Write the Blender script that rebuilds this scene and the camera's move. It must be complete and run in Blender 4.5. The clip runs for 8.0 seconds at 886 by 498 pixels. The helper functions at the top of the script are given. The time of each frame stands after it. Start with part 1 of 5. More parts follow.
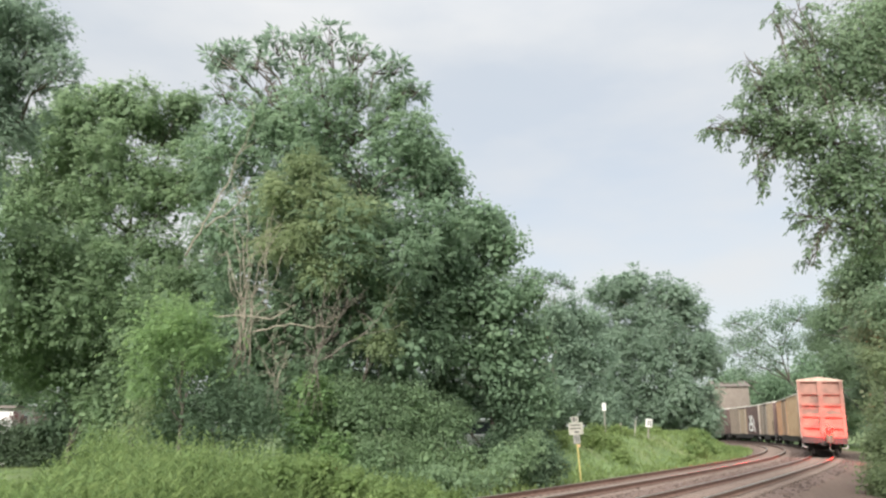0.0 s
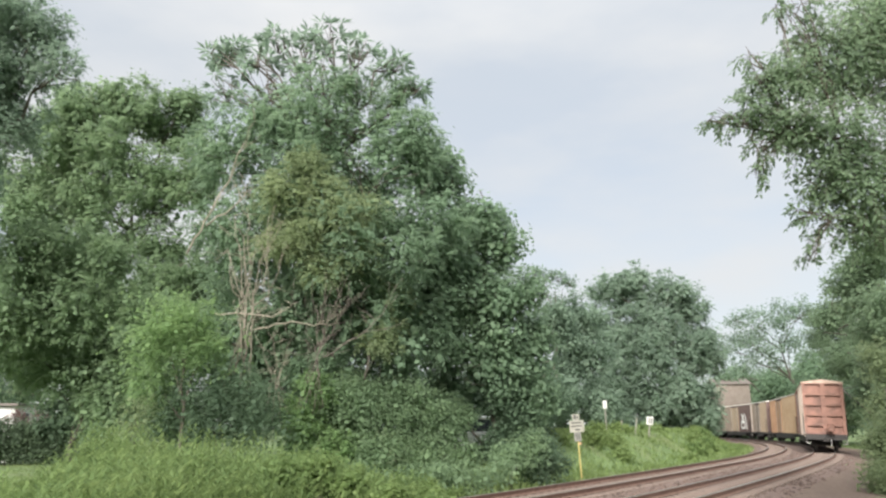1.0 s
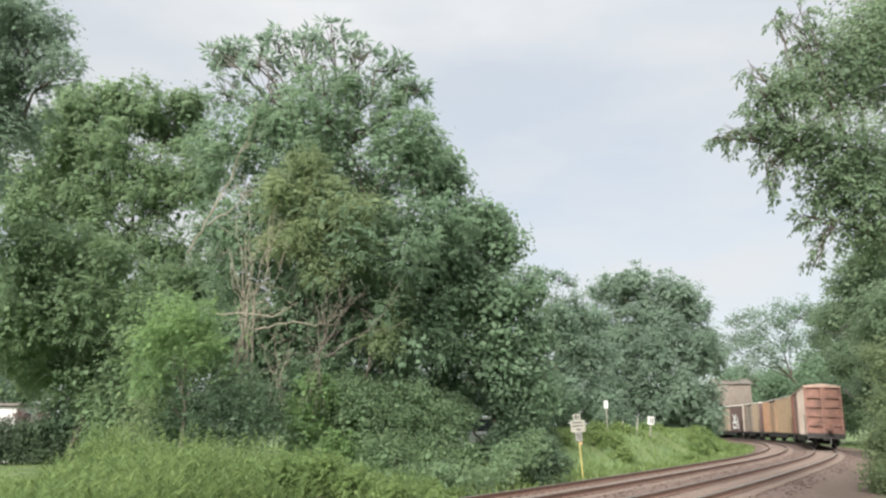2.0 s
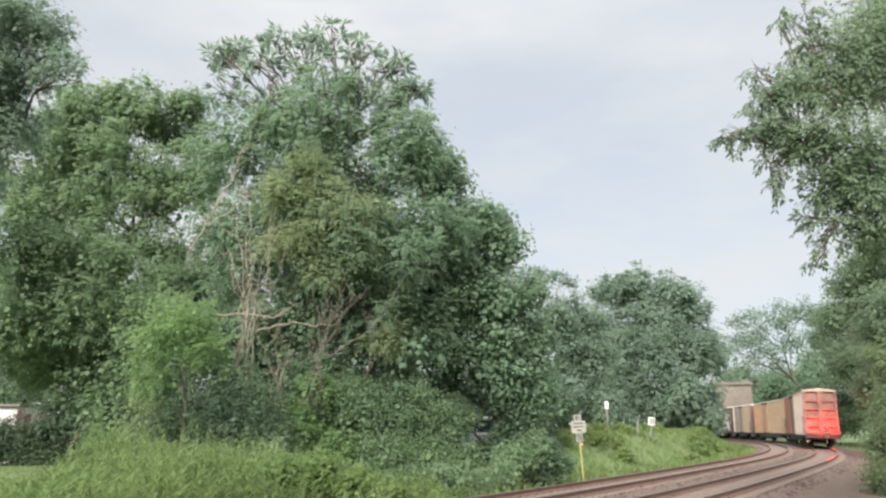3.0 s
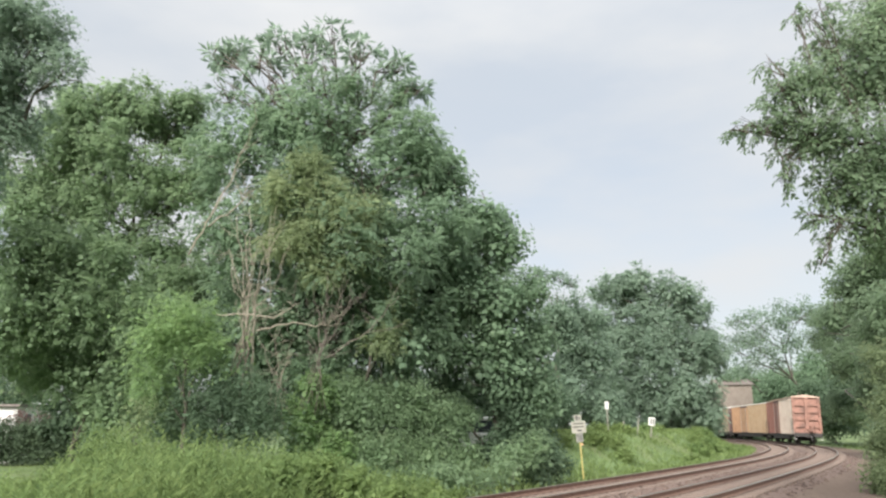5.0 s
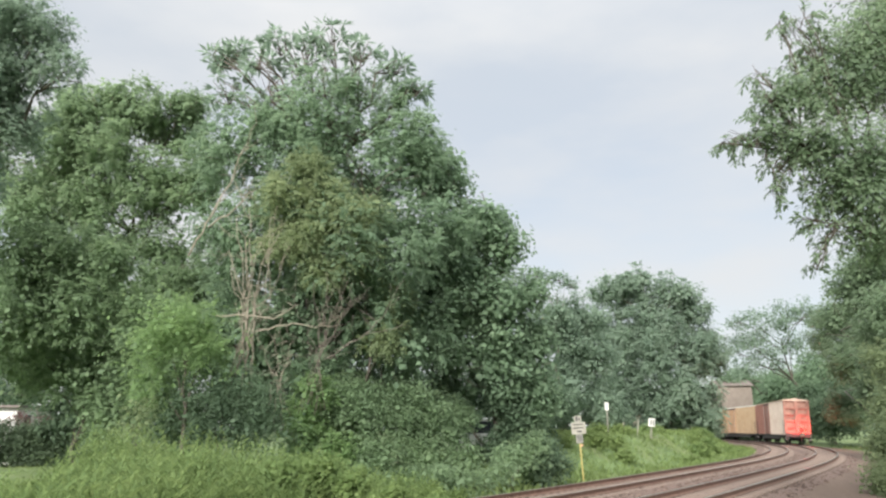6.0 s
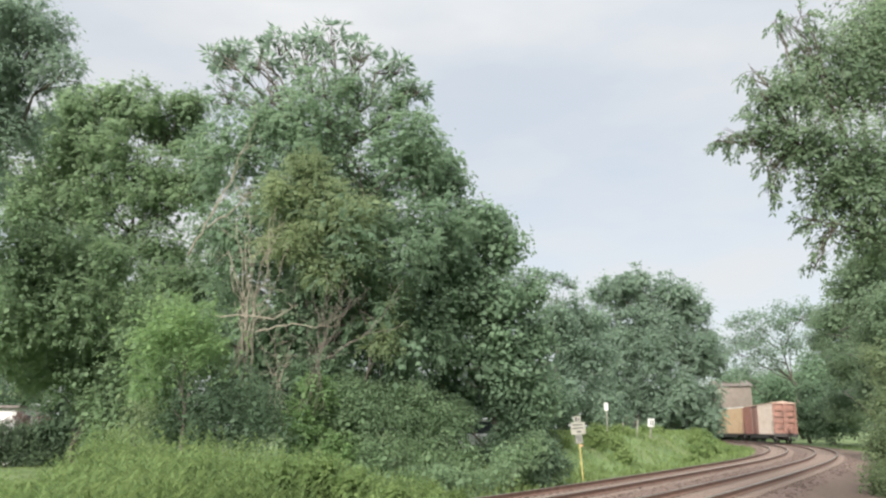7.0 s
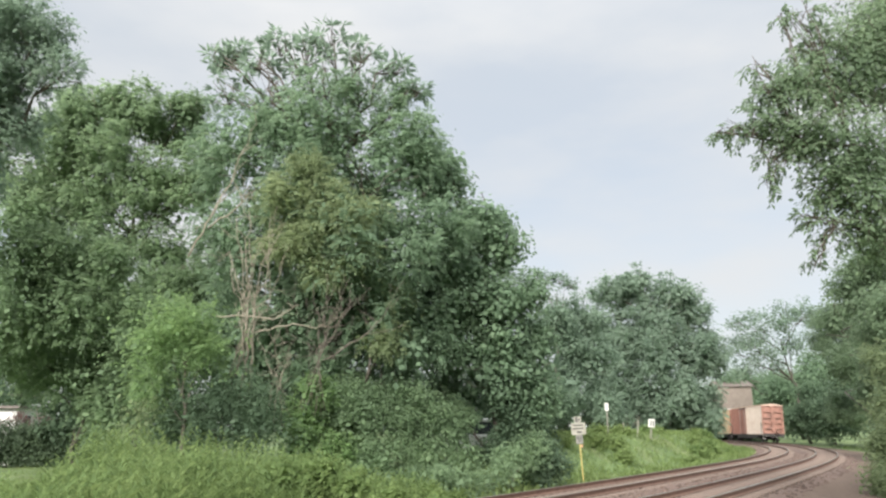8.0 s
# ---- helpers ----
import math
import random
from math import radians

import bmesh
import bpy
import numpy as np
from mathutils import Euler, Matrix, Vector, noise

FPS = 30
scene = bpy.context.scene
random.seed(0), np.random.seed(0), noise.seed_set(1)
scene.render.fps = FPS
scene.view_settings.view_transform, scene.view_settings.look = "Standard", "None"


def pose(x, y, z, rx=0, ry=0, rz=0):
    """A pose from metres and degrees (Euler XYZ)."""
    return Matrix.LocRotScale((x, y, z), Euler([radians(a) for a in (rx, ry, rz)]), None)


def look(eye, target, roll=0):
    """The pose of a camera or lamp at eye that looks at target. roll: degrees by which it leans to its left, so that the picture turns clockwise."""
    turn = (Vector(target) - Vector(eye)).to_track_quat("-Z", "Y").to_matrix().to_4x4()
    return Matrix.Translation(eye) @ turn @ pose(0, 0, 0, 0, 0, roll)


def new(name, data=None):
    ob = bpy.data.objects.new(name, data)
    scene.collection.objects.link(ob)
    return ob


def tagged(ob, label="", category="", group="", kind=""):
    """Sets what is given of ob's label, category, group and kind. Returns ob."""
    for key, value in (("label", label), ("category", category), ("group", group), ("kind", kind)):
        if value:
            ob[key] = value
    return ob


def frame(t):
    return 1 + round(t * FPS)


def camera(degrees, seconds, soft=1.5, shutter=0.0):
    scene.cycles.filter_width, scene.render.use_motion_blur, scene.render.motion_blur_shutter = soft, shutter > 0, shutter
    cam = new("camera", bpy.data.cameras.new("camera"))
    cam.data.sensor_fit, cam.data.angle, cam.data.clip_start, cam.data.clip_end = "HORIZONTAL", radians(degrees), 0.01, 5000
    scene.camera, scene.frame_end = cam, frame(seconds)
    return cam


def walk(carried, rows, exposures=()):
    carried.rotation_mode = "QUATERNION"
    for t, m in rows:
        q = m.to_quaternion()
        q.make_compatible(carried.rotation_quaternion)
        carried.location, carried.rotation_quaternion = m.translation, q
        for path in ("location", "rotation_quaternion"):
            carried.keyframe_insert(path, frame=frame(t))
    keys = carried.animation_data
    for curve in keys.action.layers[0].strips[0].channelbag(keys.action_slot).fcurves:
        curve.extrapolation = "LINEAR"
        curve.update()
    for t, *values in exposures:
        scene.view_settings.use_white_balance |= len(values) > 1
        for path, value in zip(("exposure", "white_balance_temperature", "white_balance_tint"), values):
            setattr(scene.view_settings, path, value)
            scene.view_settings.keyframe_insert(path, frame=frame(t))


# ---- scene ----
# Metres; rail tops lie at z = 0, the camera stands outside the curve of a double track.
cam = camera(65, 8.0, soft=2.4)
EYE = (0.0, 0.0, 1.8)
TILT = 14.41
walk(cam, [(t, pose(*EYE, 90 + TILT + dv, 0, dh)) for t, dh, dv in (
    (0.0, -0.08, 0.18), (0.5, -0.06, 0.09), (1.0, 0.0, 0.0), (1.5, 0.05, -0.03), (3.0, 0.13, 0.05), (4.5, 0.14, 0.05),
    (6.0, 0.13, 0.14), (6.5, 0.10, 0.17), (7.0, 0.09, 0.16), (7.5, 0.09, 0.19), (8.0, 0.12, 0.19))], [(0.0, 0.86), (8.0, 0.86)])

# ---- sky and sun: thin bright overcast ----
world = bpy.data.worlds.new("sky")
scene.world = world
world.use_nodes = True
wn, wl = world.node_tree.nodes, world.node_tree.links
wn.clear()
sky = wn.new("ShaderNodeTexSky")
sky.sky_type, sky.sun_disc, sky.sun_elevation, sky.sun_rotation = "NISHITA", False, radians(33), radians(200)
clear_bg = wn.new("ShaderNodeBackground")
clear_bg.inputs["Strength"].default_value = 0.10
wl.new(sky.outputs[0], clear_bg.inputs["Color"])
tc = wn.new("ShaderNodeTexCoord")
stretch = wn.new("ShaderNodeMapping")
stretch.inputs["Scale"].default_value = (1.6, 1.6, 4.5)
stretch.inputs["Rotation"].default_value = (0.1, 0.12, 0.4)
wl.new(tc.outputs["Generated"], stretch.inputs["Vector"])
puffs = wn.new("ShaderNodeTexNoise")
puffs.inputs["Scale"].default_value, puffs.inputs["Detail"].default_value, puffs.inputs["Roughness"].default_value = 1.7, 5.0, 0.5
wl.new(stretch.outputs[0], puffs.inputs["Vector"])
cover = wn.new("ShaderNodeMapRange")
for key, v in (("From Min", 0.36), ("From Max", 0.66), ("To Min", 0.74), ("To Max", 0.96)):
    cover.inputs[key].default_value = v
wl.new(puffs.outputs[0], cover.inputs["Value"])
tone = wn.new("ShaderNodeValToRGB")
tone.color_ramp.elements[0].position, tone.color_ramp.elements[0].color = 0.3, (0.790, 0.828, 0.852, 1)
tone.color_ramp.elements[1].position, tone.color_ramp.elements[1].color = 0.7, (0.870, 0.876, 0.880, 1)
wl.new(puffs.outputs[0], tone.inputs[0])
cloud_bg = wn.new("ShaderNodeBackground")
wl.new(tone.outputs[0], cloud_bg.inputs["Color"])
# an overcast sky is brighter overhead than low down
split = wn.new("ShaderNodeSeparateXYZ")
wl.new(tc.outputs["Generated"], split.inputs[0])
steepness = wn.new("ShaderNodeMath")
steepness.operation = "POWER"
steepness.inputs[1].default_value = 6.0
steepness.use_clamp = True
wl.new(split.outputs["Z"], steepness.inputs[0])
overhead = wn.new("ShaderNodeMath")
overhead.operation = "MULTIPLY_ADD"
overhead.inputs[1].default_value, overhead.inputs[2].default_value = 2.0, 0.522
wl.new(steepness.outputs[0], overhead.inputs[0])
wl.new(overhead.outputs[0], cloud_bg.inputs["Strength"])
both = wn.new("ShaderNodeMixShader")
wl.new(cover.outputs[0], both.inputs[0])
wl.new(clear_bg.outputs[0], both.inputs[1])
wl.new(cloud_bg.outputs[0], both.inputs[2])
wo = wn.new("ShaderNodeOutputWorld")
wl.new(both.outputs[0], wo.inputs[0])

sun = new("sun", bpy.data.lights.new("sun", "SUN"))
sun.data.energy, sun.data.angle, sun.data.color = 4.9, radians(26), (1.0, 0.97, 0.92)
sun.matrix_world = look((-24, -51, 44), (0, 15, 0))


# ---- materials ----
def mat(name, colours, scale=3.0, rough=0.7, metal=0.0, bump=0.0, bump_scale=20.0, stain=None, stain_scale=0.8, stain_amount=0.35):
    m = bpy.data.materials.new(name)
    m.use_nodes = True
    n, l = m.node_tree.nodes, m.node_tree.links
    b = n["Principled BSDF"]
    b.inputs["Roughness"].default_value, b.inputs["Metallic"].default_value = rough, metal
    co = n.new("ShaderNodeTexCoord")
    nz = n.new("ShaderNodeTexNoise")
    nz.inputs["Scale"].default_value, nz.inputs["Detail"].default_value = scale, 6.0
    l.new(co.outputs["Object"], nz.inputs["Vector"])
    ramp = n.new("ShaderNodeValToRGB")
    els = ramp.color_ramp.elements
    while len(els) < len(colours):
        els.new(0.5)
    for i, c in enumerate(colours):
        els[i].position = 0.28 + 0.44 * i / max(1, len(colours) - 1)
        els[i].color = (*c, 1)
    l.new(nz.outputs[0], ramp.inputs[0])
    out = ramp.outputs[0]
    if stain:
        n2 = n.new("ShaderNodeTexNoise")
        n2.inputs["Scale"].default_value, n2.inputs["Detail"].default_value = stain_scale, 4.0
        l.new(co.outputs["Object"], n2.inputs["Vector"])
        mr = n.new("ShaderNodeMapRange")
        for key, v in (("From Min", 0.48), ("From Max", 0.68), ("To Max", stain_amount)):
            mr.inputs[key].default_value = v
        l.new(n2.outputs[0], mr.inputs["Value"])
        mx = n.new("ShaderNodeMixRGB")
        mx.inputs[2].default_value = (*stain, 1)
        l.new(mr.outputs[0], mx.inputs[0])
        l.new(out, mx.inputs[1])
        out = mx.outputs[0]
    l.new(out, b.inputs["Base Color"])
    if bump:
        n3 = n.new("ShaderNodeTexNoise")
        n3.inputs["Scale"].default_value, n3.inputs["Detail"].default_value = bump_scale, 5.0
        l.new(co.outputs["Object"], n3.inputs["Vector"])
        bp = n.new("ShaderNodeBump")
        bp.inputs["Strength"].default_value, bp.inputs["Distance"].default_value = bump, 0.03
        l.new(n3.outputs[0], bp.inputs["Height"])
        l.new(bp.outputs[0], b.inputs["Normal"])
    return m


def leaf_mat(name, dark, mid, light, patch=0.35, through_light=0.55):
    """Leaves: each one a little different, drifting in colour from bough to bough, letting light through."""
    m = bpy.data.materials.new(name)
    m.use_nodes = True
    n, l = m.node_tree.nodes, m.node_tree.links
    n.clear()
    geo = n.new("ShaderNodeNewGeometry")
    co = n.new("ShaderNodeTexCoord")
    nz = n.new("ShaderNodeTexNoise")
    nz.inputs["Scale"].default_value, nz.inputs["Detail"].default_value = patch, 3.0
    l.new(co.outputs["Object"], nz.inputs["Vector"])
    nf = n.new("ShaderNodeTexNoise")
    nf.inputs["Scale"].default_value, nf.inputs["Detail"].default_value = patch * 5.0, 2.0
    l.new(co.outputs["Object"], nf.inputs["Vector"])
    broad = n.new("ShaderNodeMix")
    broad.inputs[0].default_value = 0.45
    l.new(nz.outputs[0], broad.inputs[2])
    l.new(nf.outputs[0], broad.inputs[3])
    mixv = n.new("ShaderNodeMix")
    mixv.inputs[0].default_value = 0.8
    l.new(geo.outputs["Random Per Island"], mixv.inputs[2])
    l.new(broad.outputs[0], mixv.inputs[3])
    ramp = n.new("ShaderNodeValToRGB")
    els = ramp.color_ramp.elements
    els.new(0.5)
    for e, p, c in zip(els, (0.28, 0.5, 0.72), (dark, mid, light)):
        e.position, e.color = p, (*c, 1)
    l.new(mixv.outputs[0], ramp.inputs[0])
    pr = n.new("ShaderNodeBsdfPrincipled")
    pr.inputs["Roughness"].default_value = 0.58
    pr.inputs["Specular IOR Level"].default_value = 0.2
    l.new(ramp.outputs[0], pr.inputs["Base Color"])
    tr = n.new("ShaderNodeBsdfTranslucent")
    hue = n.new("ShaderNodeHueSaturation")
    hue.inputs["Hue"].default_value, hue.inputs["Value"].default_value = 0.485, 1.5
    l.new(ramp.outputs[0], hue.inputs["Color"])
    l.new(hue.outputs[0], tr.inputs["Color"])
    mx = n.new("ShaderNodeMixShader")
    mx.inputs[0].default_value = through_light
    l.new(pr.outputs[0], mx.inputs[1])
    l.new(tr.outputs[0], mx.inputs[2])
    o = n.new("ShaderNodeOutputMaterial")
    l.new(mx.outputs[0], o.inputs[0])
    return m


M_BARK = mat("bark", [(0.06, 0.05, 0.04), (0.13, 0.11, 0.09)], 4, 0.9, bump=0.8, bump_scale=14)
M_DEAD = mat("dead_wood", [(0.17, 0.145, 0.11), (0.30, 0.265, 0.21)], 5, 0.85, bump=0.4)
M_DEAD_DARK = mat("dead_bramble", [(0.10, 0.082, 0.068), (0.18, 0.15, 0.125)], 5, 0.85, bump=0.4)
M_LEAF = leaf_mat("leaf_green", (0.108, 0.166, 0.106), (0.160, 0.234, 0.148), (0.224, 0.312, 0.192))
# deep green leaf, darkened further to carry the shade under trees
M_LEAF_DARK = leaf_mat("leaf_deep_green_and_shade", (0.070, 0.112, 0.070), (0.104, 0.156, 0.096), (0.148, 0.212, 0.128))
# leaf of the distant trees: haze put into a paler, bluer colour
M_LEAF_HAZED = leaf_mat("leaf_hazed_blue_green", (0.122, 0.176, 0.128), (0.176, 0.240, 0.176), (0.240, 0.314, 0.230), 0.2)
# a lighter step of the same hazed colour, for the linden
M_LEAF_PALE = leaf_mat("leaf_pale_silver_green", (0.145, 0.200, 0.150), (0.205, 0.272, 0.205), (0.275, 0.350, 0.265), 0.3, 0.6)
M_LEAF_BRIGHT = leaf_mat("leaf_fresh_green", (0.115, 0.185, 0.088), (0.175, 0.268, 0.116), (0.245, 0.355, 0.155))
M_LEAF_OLIVE = leaf_mat("leaf_olive", (0.130, 0.172, 0.096), (0.185, 0.236, 0.126), (0.250, 0.304, 0.160))
M_LEAF_NEAR = leaf_mat("leaf_near_green", (0.110, 0.160, 0.100), (0.160, 0.222, 0.138), (0.220, 0.296, 0.182), 0.6, 0.6)
M_LEAF_WARM = leaf_mat("leaf_warm_green", (0.112, 0.168, 0.096), (0.164, 0.236, 0.132), (0.228, 0.312, 0.172))
M_LEAF_COPPER = leaf_mat("leaf_copper", (0.085, 0.050, 0.045), (0.130, 0.078, 0.068), (0.190, 0.125, 0.105), 0.8)
# dark hedge leaf with the canopy's shade added to its colour
M_LEAF_HEDGE = leaf_mat("leaf_hedge", (0.042, 0.064, 0.038), (0.060, 0.090, 0.050), (0.085, 0.122, 0.064), 0.5, 0.3)
M_WEED = leaf_mat("weed_green", (0.086, 0.134, 0.054), (0.146, 0.214, 0.080), (0.250, 0.330, 0.132), 0.5)
M_GRASS = leaf_mat("grass_blades", (0.122, 0.172, 0.064), (0.172, 0.236, 0.088), (0.236, 0.305, 0.120), 0.4)
M_BALLAST = mat("ballast", [(0.080, 0.052, 0.041), (0.138, 0.094, 0.076), (0.104, 0.070, 0.056)], 14, 0.95, bump=1.0, bump_scale=22, stain=(0.13, 0.085, 0.07), stain_scale=0.5, stain_amount=0.5)
M_RAIL = mat("rail_rust", [(0.14, 0.082, 0.062), (0.23, 0.145, 0.11)], 6, 0.7, metal=0.3, bump=0.2)
M_RAIL_TOP = mat("rail_polished", [(0.42, 0.40, 0.38), (0.55, 0.53, 0.50)], 3, 0.32, metal=1.0)
M_TIE = mat("tie_wood", [(0.10, 0.073, 0.058), (0.19, 0.14, 0.115)], 6, 0.9, bump=0.5)


# ---- helpers for meshes ----
def mesh_object(name, verts, faces, material, parent=None, label="", smooth=False):
    me = bpy.data.meshes.new(name)
    me.from_pydata([tuple(v) for v in verts], [], faces)
    me.materials.append(material)
    if smooth:
        me.shade_smooth()
    ob = new(name, me)
    ob.parent = parent
    return tagged(ob, label)


def part(name, bm, material, parent=None, label="", smooth=False):
    me = bpy.data.meshes.new(name)
    bm.to_mesh(me)
    bm.free()
    me.materials.append(material)
    if smooth:
        me.shade_smooth()
    ob = new(name, me)
    ob.parent = parent
    return tagged(ob, label)


def box(bm, lo, hi, bevel=0.0):
    r = bmesh.ops.create_cube(bm, size=1.0, matrix=Matrix.LocRotScale([(a + b) / 2 for a, b in zip(lo, hi)], None, [b - a for a, b in zip(lo, hi)]))
    if bevel:
        edges = {e for v in r["verts"] for e in v.link_edges}
        bmesh.ops.bevel(bm, geom=list(edges), offset=bevel, segments=1, affect="EDGES")
    return bm


def boxes(*pairs, bevel=0.0):
    bm = bmesh.new()
    for lo, hi in pairs:
        box(bm, lo, hi, bevel)
    return bm


def cyl(bm, a, b, r, n=12, r2=None):
    a, b = Vector(a), Vector(b)
    q = (b - a).to_track_quat("Z", "Y")
    bmesh.ops.create_cone(bm, cap_ends=True, segments=n, radius1=r, radius2=r if r2 is None else r2, depth=(b - a).length,
                          matrix=Matrix.LocRotScale((a + b) / 2, q, None))
    return bm


def relief(bm, us, vs, height, place):
    """One connected pressed sheet: cells between the breaks us and vs stand out by height(i, j); place(u, v, h) gives the point."""
    cache = {}

    def vert(u, v, h):
        key = (round(u, 4), round(v, 4), round(h, 4))
        if key not in cache:
            cache[key] = bm.verts.new(place(u, v, h))
        return cache[key]

    def face(pts):
        vs2 = []
        for p in pts:
            q = vert(*p)
            if q not in vs2:
                vs2.append(q)
        if len(vs2) > 2 and not bm.faces.get(vs2):
            bm.faces.new(vs2)
    n, m = len(us) - 1, len(vs) - 1
    for i in range(n):
        for j in range(m):
            h = height(i, j)
            face([(us[i], vs[j], h), (us[i + 1], vs[j], h), (us[i + 1], vs[j + 1], h), (us[i], vs[j + 1], h)])
            g = height(i + 1, j) if i + 1 < n else 0.0
            if g != h:
                face([(us[i + 1], vs[j], h), (us[i + 1], vs[j], g), (us[i + 1], vs[j + 1], g), (us[i + 1], vs[j + 1], h)])
            g = height(i, j + 1) if j + 1 < m else 0.0
            if g != h:
                face([(us[i], vs[j + 1], h), (us[i + 1], vs[j + 1], h), (us[i + 1], vs[j + 1], g), (us[i], vs[j + 1], g)])
            if i == 0 and h:
                face([(us[0], vs[j], 0.0), (us[0], vs[j], h), (us[0], vs[j + 1], h), (us[0], vs[j + 1], 0.0)])
            if j == 0 and h:
                face([(us[i], vs[0], 0.0), (us[i + 1], vs[0], 0.0), (us[i + 1], vs[0], h), (us[i], vs[0], h)])
    bmesh.ops.recalc_face_normals(bm, faces=bm.faces[:])
    return bm


def unit(a):
    return a / np.maximum(1e-9, np.linalg.norm(a, axis=1, keepdims=True))


class Tubes:
    """Collects tapered tubes (boughs, twigs, stalks) for one mesh."""

    def __init__(self):
        self.v, self.f, self.count = [], [], 0

    def add(self, points, r0, r1, n=6):
        pts = np.array(points, float)
        tang = np.gradient(pts, axis=0)
        tang = unit(tang)
        side = unit(np.cross(tang, np.array([0.31, 0.87, 0.38])))
        up = np.cross(side, tang)
        k = len(pts)
        rad = np.linspace(r0, r1, k)[:, None, None]
        ang = np.arange(n) * 2 * math.pi / n
        ring = pts[:, None, :] + rad * (np.cos(ang)[None, :, None] * side[:, None, :] + np.sin(ang)[None, :, None] * up[:, None, :])
        base = self.count
        self.v.append(ring.reshape(-1, 3))
        for i in range(k - 1):
            for j in range(n):
                a, b = base + i * n + j, base + i * n + (j + 1) % n
                self.f.append((a, b, b + n, a + n))
        self.f.append(tuple(base + j for j in range(n))[::-1])
        self.f.append(tuple(base + (k - 1) * n + j for j in range(n)))
        self.count += k * n

    def done(self, name, material, parent=None, label=""):
        return mesh_object(name, np.concatenate(self.v), self.f, material, parent, label, smooth=True)


def bough(rng, a, b, k=6, wander=0.08, sag=0.0):
    a, b = np.array(a, float), np.array(b, float)
    t = np.linspace(0, 1, k)[:, None]
    size = np.linalg.norm(b - a)
    wob = rng.normal(0, wander * size, (k, 3)) * (t * (1 - t) * 4) * 0.5
    p = a + (b - a) * t + wob
    p[:, 2] += sag * size * (t * (1 - t) * 4)[:, 0]
    return p


def leaf_object(name, pos, along, normal, length, width, material, parent=None, label="", fold=0.06):
    """One mesh of many folded leaves: base, two shoulders, tip."""
    along = unit(along)
    side = unit(np.cross(along, normal))
    nrm = np.cross(side, along)
    L, Wd = length[:, None], width[:, None]
    v = np.empty((len(pos), 4, 3))
    v[:, 0] = pos
    v[:, 1] = pos + along * L * 0.45 + side * Wd * 0.5 + nrm * L * fold
    v[:, 2] = pos + along * L - nrm * L * fold * 0.6
    v[:, 3] = pos + along * L * 0.45 - side * Wd * 0.5 + nrm * L * fold
    n = len(pos)
    me = bpy.data.meshes.new(name)
    me.vertices.add(n * 4)
    me.vertices.foreach_set("co", v.reshape(-1).astype(np.float32))
    me.loops.add(n * 4)
    me.loops.foreach_set("vertex_index", np.arange(n * 4, dtype=np.int32))
    me.polygons.add(n)
    me.polygons.foreach_set("loop_start", np.arange(0, n * 4, 4, dtype=np.int32))
    me.update(calc_edges=True)
    me.materials.append(material)
    ob = new(name, me)
    ob.parent = parent
    return tagged(ob, label)


def spray_centres(rng, lobes, per_area, squash=0.9, gaps=0.0, inner=0.5, gap_above=-99.0):
    """Points through the outer part of each lobe, with the way outwards."""
    pts, outs = [], []
    for x, y, z, r in lobes:
        n = max(3, int(per_area * 4 * r * r))
        d = unit(rng.normal(size=(n, 3)))
        rad = r * (inner + (1.08 - inner) * rng.random(n) ** 0.6)
        lump = np.array([noise.noise(Vector((x * 3 + v[0] * 2.2, y * 3 + v[1] * 2.2, z * 3 + v[2] * 2.2))) for v in d])
        rad *= 1 + 0.28 * lump
        p = np.array([x, y, z]) + d * rad[:, None] * np.array([1, 1, squash])
        if gaps:
            g = np.array([noise.noise(Vector((q[0] * 0.95, q[1] * 0.4, q[2] * 0.95))) for q in p])
            keep = (g > -0.55 + gaps) | (p[:, 2] < gap_above)
            p, d = p[keep], d[keep]
        pts.append(p)
        outs.append(d)
    return np.concatenate(pts), np.concatenate(outs)


def billows(rng, lobes, k=9):
    """Breaks each rounded mass into smaller ones of uneven size bulging from it."""
    out = []
    for x, y, z, r in lobes:
        out.append((x, y, z, r * 0.58))
        d = unit(rng.normal(size=(k, 3)) + np.array([0, 0, 0.3]))
        for v in d:
            q = r * rng.choice([0.24, 0.34, 0.46])
            t = r * rng.uniform(0.72, 1.0) - q * 0.35
            out.append((x + v[0] * t, y + v[1] * t, z + v[2] * t * 0.95, q))
    return out


def broad_leaves(rng, c, o, per, spread, size, droop=0.25, slim=0.5):
    """Leaves in loose sprays round the centres c."""
    c, o = np.repeat(c, per, 0), np.repeat(o, per, 0)
    n = len(c)
    pos = c + np.clip(rng.normal(0, 1, (n, 3)), -1.5, 1.5) * spread * np.array([1, 1, 0.7])
    nrm = unit(np.array([0, 0, 0.55]) + o * 0.8 + rng.normal(0, 0.24, (n, 3)))
    along = o * 0.4 + rng.normal(0, 0.75, (n, 3)) + np.array([0, 0, -droop])
    along = unit(along - 0.8 * np.sum(along * nrm, 1, keepdims=True) * nrm)
    length = size * rng.uniform(0.65, 1.3, n)
    return pos, along, nrm, length, length * slim * rng.uniform(0.8, 1.2, n)


